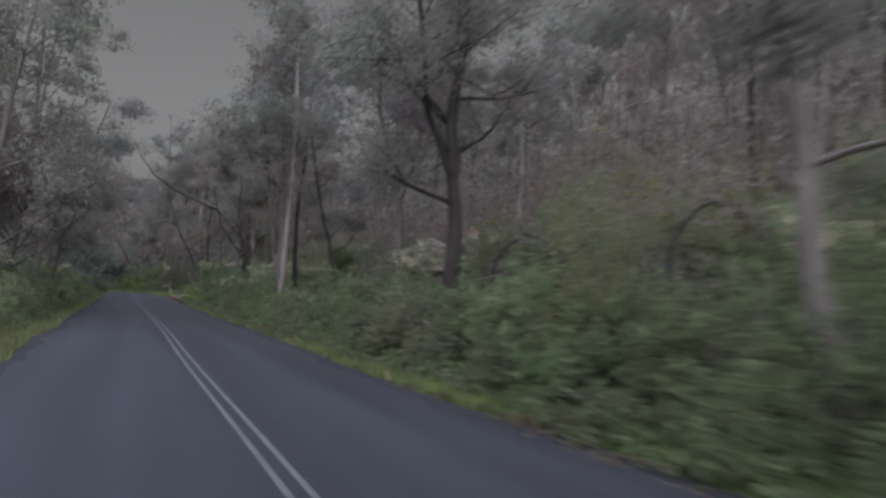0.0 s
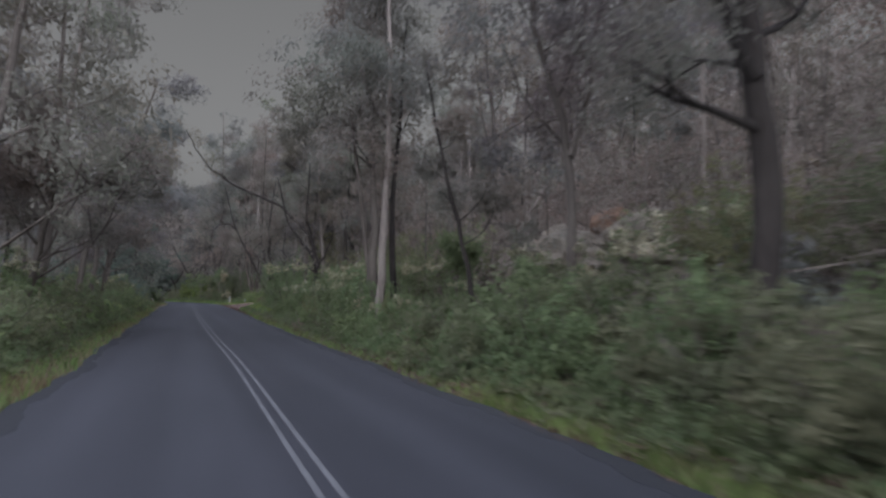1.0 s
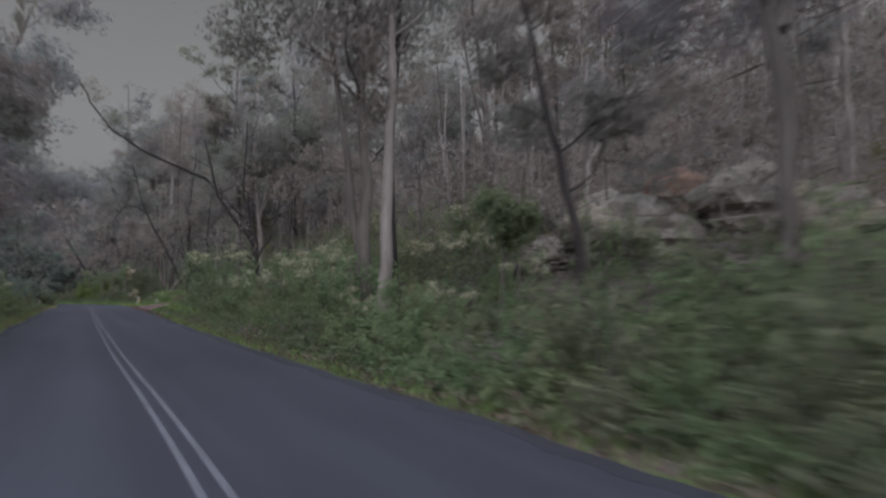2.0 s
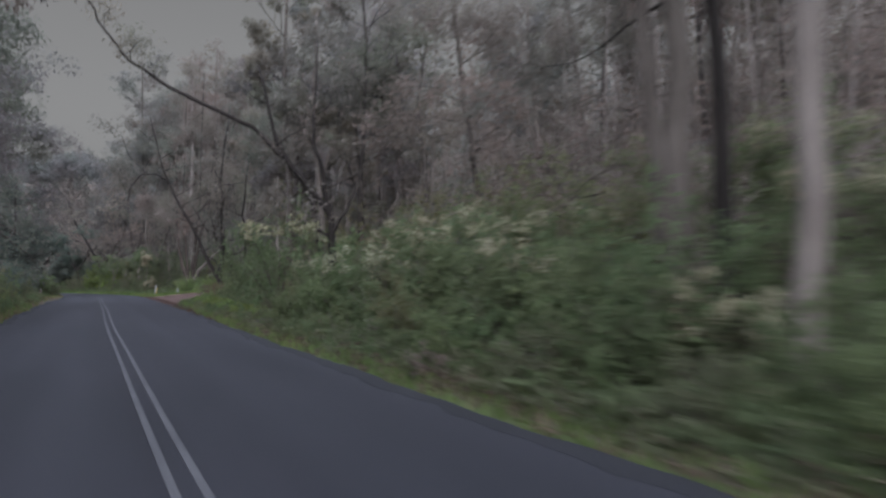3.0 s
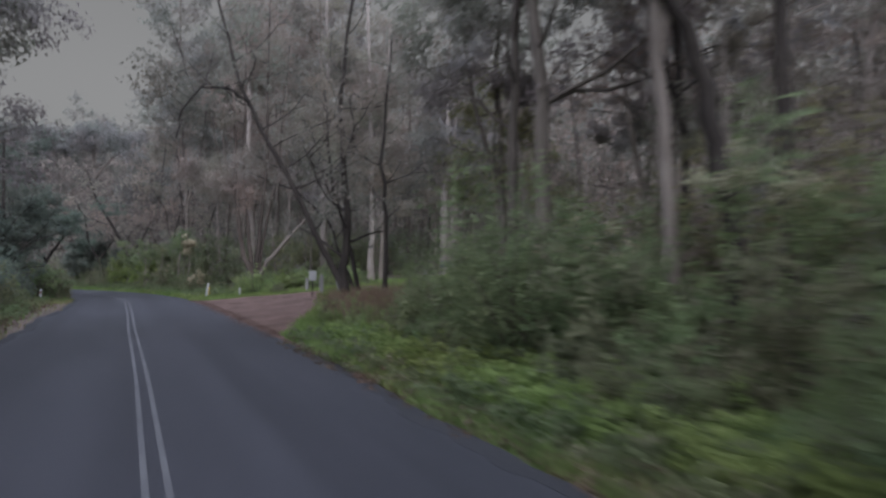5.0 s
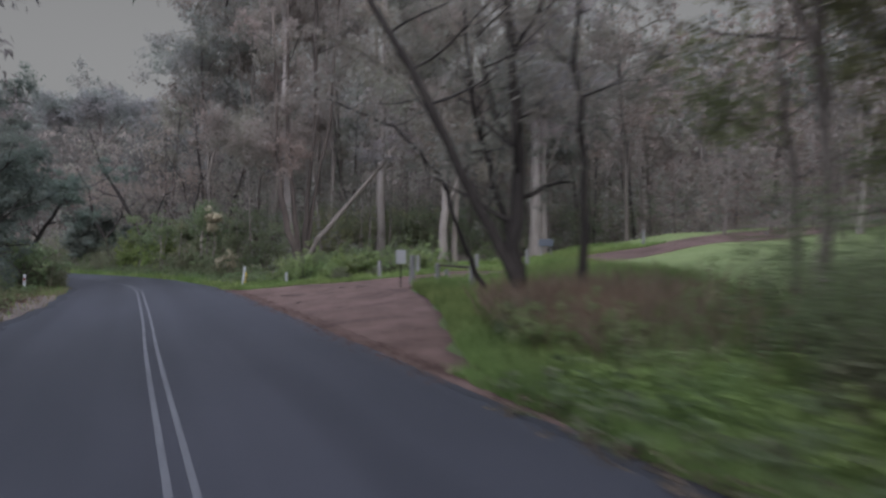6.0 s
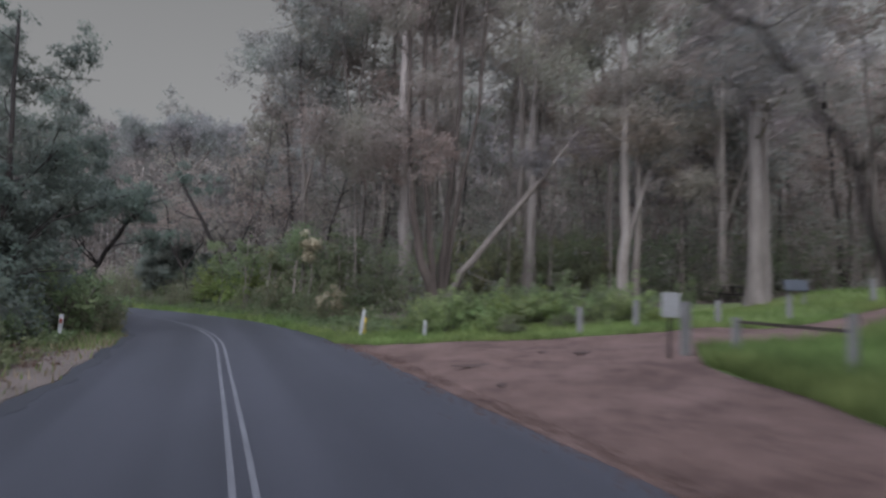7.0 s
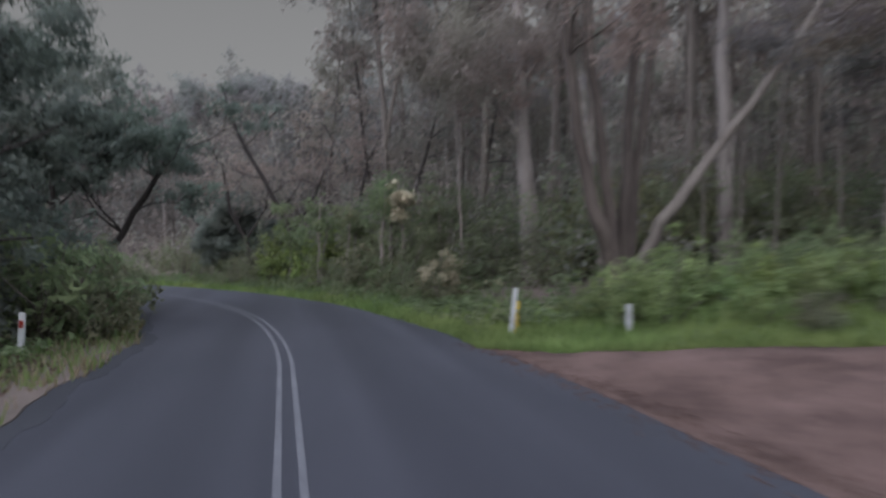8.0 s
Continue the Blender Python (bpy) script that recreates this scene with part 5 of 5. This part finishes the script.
def picnic_table(x, y, turn):
    ob = thing("picnic_table", foot(x, y, turn, 0.02), "dark timber picnic table on the grass", "table")
    for k in range(4):
        bm = box_bm(1.8, 0.17, 0.045, 0.71, 0.006)
        bmesh.ops.translate(bm, vec=(0, -0.285 + 0.19 * k, 0), verts=bm.verts)
        part("top_plank", bm, BARK_DARK, ob)
    for side in (-0.72, 0.72):
        bm = box_bm(1.8, 0.24, 0.045, 0.42, 0.006)
        bmesh.ops.translate(bm, vec=(0, side, 0), verts=bm.verts)
        part("bench_plank", bm, BARK_DARK, ob)
    for sx in (-0.62, 0.62):
        bm = box_bm(0.05, 1.6, 0.09, 0.33, 0.006)
        bmesh.ops.translate(bm, vec=(sx, 0, 0), verts=bm.verts)
        part("cross_beam", bm, BARK_DARK, ob)
        for sy in (-0.26, 0.26):
            bm = box_bm(0.09, 0.09, 0.74, 0, 0.006)
            bmesh.ops.rotate(bm, cent=(0, 0, 0.74), matrix=Matrix.Rotation(0.5 if sy > 0 else -0.5, 3, "X"), verts=bm.verts)
            bmesh.ops.translate(bm, vec=(sx + 0.075, sy * 0.6, -0.03), verts=bm.verts)
            part("leg", bm, BARK_DARK, ob)


picnic_table(22.3, 87.6, 25)


def info_board(x, y, turn):
    ob = thing("information_board", foot(x, y, turn, 0.05), "slanting dull blue-grey information board on two legs", "sign")
    for sx in (-0.24, 0.24):
        bm = box_bm(0.07, 0.07, 0.7, 0, 0.008)
        bmesh.ops.translate(bm, vec=(sx, 0, 0), verts=bm.verts)
        part("leg", bm, TIMBER, ob)
    bm = box_bm(0.7, 0.04, 0.42, -0.21, 0.008)
    bmesh.ops.rotate(bm, cent=(0, 0, 0), matrix=Matrix.Rotation(radians(-32), 3, "X"), verts=bm.verts)
    bmesh.ops.translate(bm, vec=(0, -0.03, 0.78), verts=bm.verts)
    part("panel", bm, BOARD, ob, "dull blue-grey panel")


info_board(17.6, 80.4, -35)


def boulder(seed, x, y, size, sink, label="large weathered sandstone boulder on the slope", mat=ROCK):
    r = random.Random(seed)
    bm = bmesh.new()
    bmesh.ops.create_icosphere(bm, subdivisions=4, radius=1)
    off = Vector((r.uniform(0, 50), r.uniform(0, 50), r.uniform(0, 50)))
    for v in bm.verts:
        n = v.co.normalized()
        k = 1 + 0.32 * noise.noise(n * 1.2 + off) + 0.14 * noise.noise(n * 3 + off) + 0.05 * noise.noise(n * 8 + off)
        v.co = Vector((n.x * size[0] * k, n.y * size[1] * k, n.z * size[2] * k))
        if v.co.z < -0.1 * size[2]:
            v.co.x *= 0.8
            v.co.y *= 0.8
    me = bpy.data.meshes.new("boulder")
    bm.to_mesh(me)
    bm.free()
    me.materials.append(mat)
    ob = new("boulder", me)
    ob.matrix_basis = pose(x, y, height(x, y) + size[2] * (1 - sink) - 0.3, 0, 0, r.uniform(0, 360))
    tagged(ob, label, "rock", "boulders on the slope")


for k, (x, y, s) in enumerate(((13.2, 29.8, (2.0, 1.7, 1.3)), (14.8, 32.0, (1.9, 1.5, 1.2)), (15.6, 27.6, (1.9, 1.5, 1.2)), (14.2, 24.8, (1.5, 1.3, 0.9)), (12.6, 32.6, (1.4, 1.1, 0.8)))):
    boulder(k, x, y, s, 0.55)
boulder(21, 17.0, 30.9, (1.5, 1.0, 1.15), 0.45, "rust-orange weathered rock face behind the pale boulders", RUST)


# ---- what cannot be counted: understorey and far woods ----
def scatter(name, seed, mat, label, spots, per, spread, size, category="undergrowth"):
    p = Plant(seed)
    p.foliage(spots, int(per * 1.75), spread, size * 0.76, 0.6, 0.25, 3, 2)
    tagged(new(name, p.leaf_mesh(name, mat)), label, category, kind="stuff")


def slope_spots(seed, n, box, low, high, gap):
    r = np.random.default_rng(seed)
    x, y = r.uniform(box[0], box[1], n), r.uniform(box[2], box[3], n)
    d = aside(x, y)
    ok = (np.abs(d) > gap) & ~((y > 62) & (y < 86) & (d > 0) & (d < 25))
    x, y = x[ok], y[ok]
    return np.stack([x, y, land(x, y) + low + (high - low) * r.random(len(x)) ** 1.5], 1)


def valley(spots):
    """Only the lower growth where the road winds away."""
    x, y, z = spots.T
    return spots[(x > 4 + 0.05 * (y - 100)) | (z < np.maximum(1.5 + 0.19 * (y - 62), land(x, y) + 4.5))]


scatter("hill_understorey", 61, LEAF_BROWN, "brownish understorey of the hillside forest", slope_spots(1, 1900, (10, 52, 2, 60), 0.1, 3.5, 9), 18, (0.65, 0.65, 0.5), 0.23)
scatter("hill_understorey", 62, LEAF_BROWN, "brown dry understorey of the hillside forest", slope_spots(2, 1100, (10, 52, 2, 60), 0.1, 5.0, 9), 18, (0.65, 0.65, 0.6), 0.23)
scatter("left_scrub", 60, LEAF_OLIVE, "low olive scrub on the forest floor beside the road", slope_spots(10, 1900, (-44, -7.5, -24, 66), 0.1, 1.4, 7.5), 9, (0.6, 0.6, 0.3), 0.26)
scatter("left_understorey", 63, LEAF_DARK, "dark green understorey left of the road", slope_spots(3, 900, (-26, -6.5, 62, 112), 0.1, 4.0, 6.3), 14, (0.6, 0.6, 0.6), 0.30)
scatter("bend_understorey", 64, LEAF_OLIVE, "olive understorey behind the bend", slope_spots(4, 3000, (-40, 60, 62, 128), 0.1, 4.0, 7.5), 16, (0.7, 0.7, 0.6), 0.27)
scatter("bend_thicket", 68, LEAF_HEATH, "green thicket under the trees behind the drive", slope_spots(8, 1500, (5, 36, 87, 108), 0.1, 3.2, 7.0), 24, (0.55, 0.55, 0.45), 0.17)
scatter("bend_thicket", 69, LEAF_OLIVE, "olive thicket under the trees behind the drive", slope_spots(9, 1500, (5, 40, 90, 112), 0.3, 6.5, 7.0), 24, (0.65, 0.65, 0.6), 0.18)
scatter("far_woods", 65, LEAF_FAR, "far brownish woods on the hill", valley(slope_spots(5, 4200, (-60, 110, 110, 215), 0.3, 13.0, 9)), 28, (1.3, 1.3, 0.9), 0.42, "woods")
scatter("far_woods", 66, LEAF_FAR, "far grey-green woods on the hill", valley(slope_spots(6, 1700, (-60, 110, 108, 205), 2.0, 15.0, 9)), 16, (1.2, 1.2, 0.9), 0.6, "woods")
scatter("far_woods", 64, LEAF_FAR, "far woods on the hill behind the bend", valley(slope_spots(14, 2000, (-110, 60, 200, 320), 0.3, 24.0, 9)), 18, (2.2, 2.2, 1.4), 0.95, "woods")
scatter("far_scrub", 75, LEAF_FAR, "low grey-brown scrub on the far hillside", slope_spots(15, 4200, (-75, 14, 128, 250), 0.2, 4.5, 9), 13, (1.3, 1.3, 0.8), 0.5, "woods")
scatter("hill_woods", 67, LEAF_BROWN, "brownish tree tops up the slope", slope_spots(7, 3000, (30, 110, -10, 130), 1.0, 15.0, 9), 18, (1.2, 1.2, 0.9), 0.55, "woods")


scatter("hill_woods", 70, LEAF_BROWN, "brownish tree tops behind the paddock", slope_spots(13, 1500, (27, 75, 46, 112), 1.0, 15.0, 9), 14, (1.2, 1.2, 0.9), 0.5, "woods")


def poles(name, seed, n, box, gap, mat, label):
    r = np.random.default_rng(seed)
    p = Plant(seed)
    x, y = r.uniform(box[0], box[1], n), r.uniform(box[2], box[3], n)
    d = aside(x, y)
    ok = (np.abs(d) > gap) & ~((y > 62) & (y < 86) & (d > 0) & (d < 24))
    for a, b in zip(x[ok], y[ok]):
        z, h = height(a, b), r.uniform(4, 10)
        lean = r.normal(0, 0.09, 2) * h
        p.tube([(a, b, z - 0.1), (a + lean[0] * 0.4, b + lean[1] * 0.4, z + h * 0.5), (a + lean[0], b + lean[1], z + h)], r.uniform(0.03, 0.08), 0.015, 5)
    tagged(new(name, p.wood_mesh(name, mat)), label, "saplings", kind="stuff")


poles("pale_saplings", 71, 240, (9.5, 46, 4, 125), 9, BARK_PALE, "thin pale sapling trunks on the forested slope")
poles("dark_saplings", 72, 190, (9.5, 46, 4, 125), 9, BARK_GREY, "thin grey sapling trunks on the forested slope")
poles("bend_saplings", 73, 150, (-30, 30, 88, 125), 8, BARK_PALE, "thin pale sapling trunks behind the bend")
poles("far_saplings", 74, 240, (-40, 70, 105, 175), 9, BARK_BROWN, "thin grey-brown trunks in the far woods")


def twigs(name, seed, spots, mat, label):
    """Bare dead twigs that stand and hang about in the forest."""
    p = Plant(seed)
    p.foliage(spots, 7, (0.7, 0.7, 0.6), 1.3, 0.028, -0.35, 4, 1, 3.0)
    tagged(new(name, p.leaf_mesh(name, mat)), label, "twigs", kind="stuff")


twigs("dead_twigs", 81, slope_spots(11, 1500, (8.5, 40, 4, 62), 0.4, 5.5, 8.5), BARK_GREY, "bare grey twigs among the hillside trees")
twigs("dead_twigs", 82, slope_spots(12, 900, (-15, 34, 86, 130), 0.4, 6.5, 8.0), BARK_GREY, "bare grey twigs among the trees at the bend")


def verge_spots(seed, n, s0, s1, near, wide):
    r = np.random.default_rng(seed)
    t = r.uniform(s0, s1, n)
    off = near + np.sign(near) * np.abs(r.normal(0, wide, n))
    p = np.array([centre(a)[0] + centre(a)[1] * b for a, b in zip(t, off)])
    return np.stack([p[:, 0], p[:, 1], land(p[:, 0], p[:, 1]) + 0.05 + 0.35 * r.random(n) ** 2 * np.minimum(1, np.abs(off) - 2.9)], 1)


scatter("verge_weeds", 91, LEAF_SHRUB, "low green weeds along the road edge", verge_spots(1, 1500, 3, 62, 3.5, 0.55), 14, (0.12, 0.16, 0.08), 0.12, "weeds")
scatter("verge_weeds", 92, LEAF_HEATH, "low olive weeds along the road edge", verge_spots(2, 700, 3, 62, 3.35, 0.5), 12, (0.12, 0.16, 0.06), 0.11, "weeds")
scatter("left_verge_weeds", 93, LEAF_SHRUB, "low weeds on the road verge", verge_spots(3, 900, 20, 100, -3.5, 0.7), 12, (0.14, 0.18, 0.08), 0.13, "weeds")
scatter("bend_weeds", 94, LEAF_SHRUB, "low green weeds at the bend", verge_spots(4, 900, 84, 112, 3.6, 1.6), 14, (0.16, 0.18, 0.12), 0.14, "weeds")
scatter("verge_weeds", 95, LEAF_LIME, "lush light-green weeds along the road edge", verge_spots(5, 1400, 46, 61.5, 3.9, 0.8), 12, (0.13, 0.16, 0.10), 0.12, "weeds")
scatter("verge_litter", 96, LEAF_LITTER, "dead brown leaves along the road edge", verge_spots(6, 1300, 3, 62, 3.15, 0.3) - np.array([0, 0, 0.05]), 9, (0.12, 0.2, 0.012), 0.07, "leaf litter")
scatter("verge_litter", 97, LEAF_LITTER, "dead brown leaves along the road verge", verge_spots(7, 1100, 20, 98, -3.1, 0.5) - np.array([0, 0, 0.05]), 9, (0.12, 0.2, 0.012), 0.07, "leaf litter")


# ---- loose stones where the drive spills on to the asphalt ----
def loose_stones(name, seed, n, mat, label):
    r = np.random.default_rng(seed)
    y = r.uniform(63.0, 84.0, n)
    x = np.array([right_edge(v) for v in y]) - 0.08 + r.normal(0, 0.28, n) * r.random(n) ** 0.5
    verts, faces = [], []
    for a, b in zip(x, y):
        q = 0.008 + 0.022 * r.random() ** 2
        z = max(height(a, b) + 0.02, 0.004)
        k = len(verts)
        for u, v, w in ((1, 0, 0), (-0.5, 0.9, 0), (-0.6, -0.8, 0), (0.1, 0.1, 0.9)):
            verts.append((a + q * u + r.normal(0, 0.2) * q, b + q * v + r.normal(0, 0.2) * q, z + q * w))
        faces += [(k, k + 1, k + 3), (k + 1, k + 2, k + 3), (k + 2, k, k + 3)]
    tagged(new(name, mesh_of(name, verts, faces, [mat])), label, "gravel", kind="stuff")


loose_stones("loose_gravel", 121, 5000, GRAVEL, "loose reddish gravel along the edge of the asphalt")


# ---- ruts in the drive ----
def soil_rut(seed, x, y, long, wide, turn):
    """A low ragged ridge of turned soil."""
    r = np.random.default_rng(seed)
    n, verts, faces = 14, [], []
    for k in range(n + 1):
        f = k / n
        w = wide * (0.35 + 0.65 * math.sin(math.pi * f)) * r.uniform(0.55, 1.2)
        u, v = (f - 0.5) * long, r.normal(0, 0.12) * wide
        for off, up in ((-w, -0.02), (-0.4 * w, 0.018), (0.3 * w, 0.024), (w, -0.02)):
            verts.append((u, v + off, up + abs(r.normal(0, 0.006))))
    for k in range(n):
        for c in range(3):
            a = 4 * k + c
            faces.append((a, a + 4, a + 5, a + 1))
    ob = new("soil_rut", mesh_of("soil_rut", verts, faces, [SOIL], None, True))
    ob.matrix_basis = pose(x, y, height(x, y) + 0.035, 0, 0, turn)
    tagged(ob, "dark damp ridge of turned soil on the gravel drive", "soil", "ruts in the drive")


for k, (x, y, long, wide, turn) in enumerate(((4.8, 76.9, 1.5, 0.10, 4), (4.2, 74.9, 0.4, 0.09, 60), (6.4, 77.4, 0.3, 0.08, 20), (7.0, 76.6, 1.0, 0.06, 25))):
    soil_rut(400 + k, x, y, long, wide, turn)
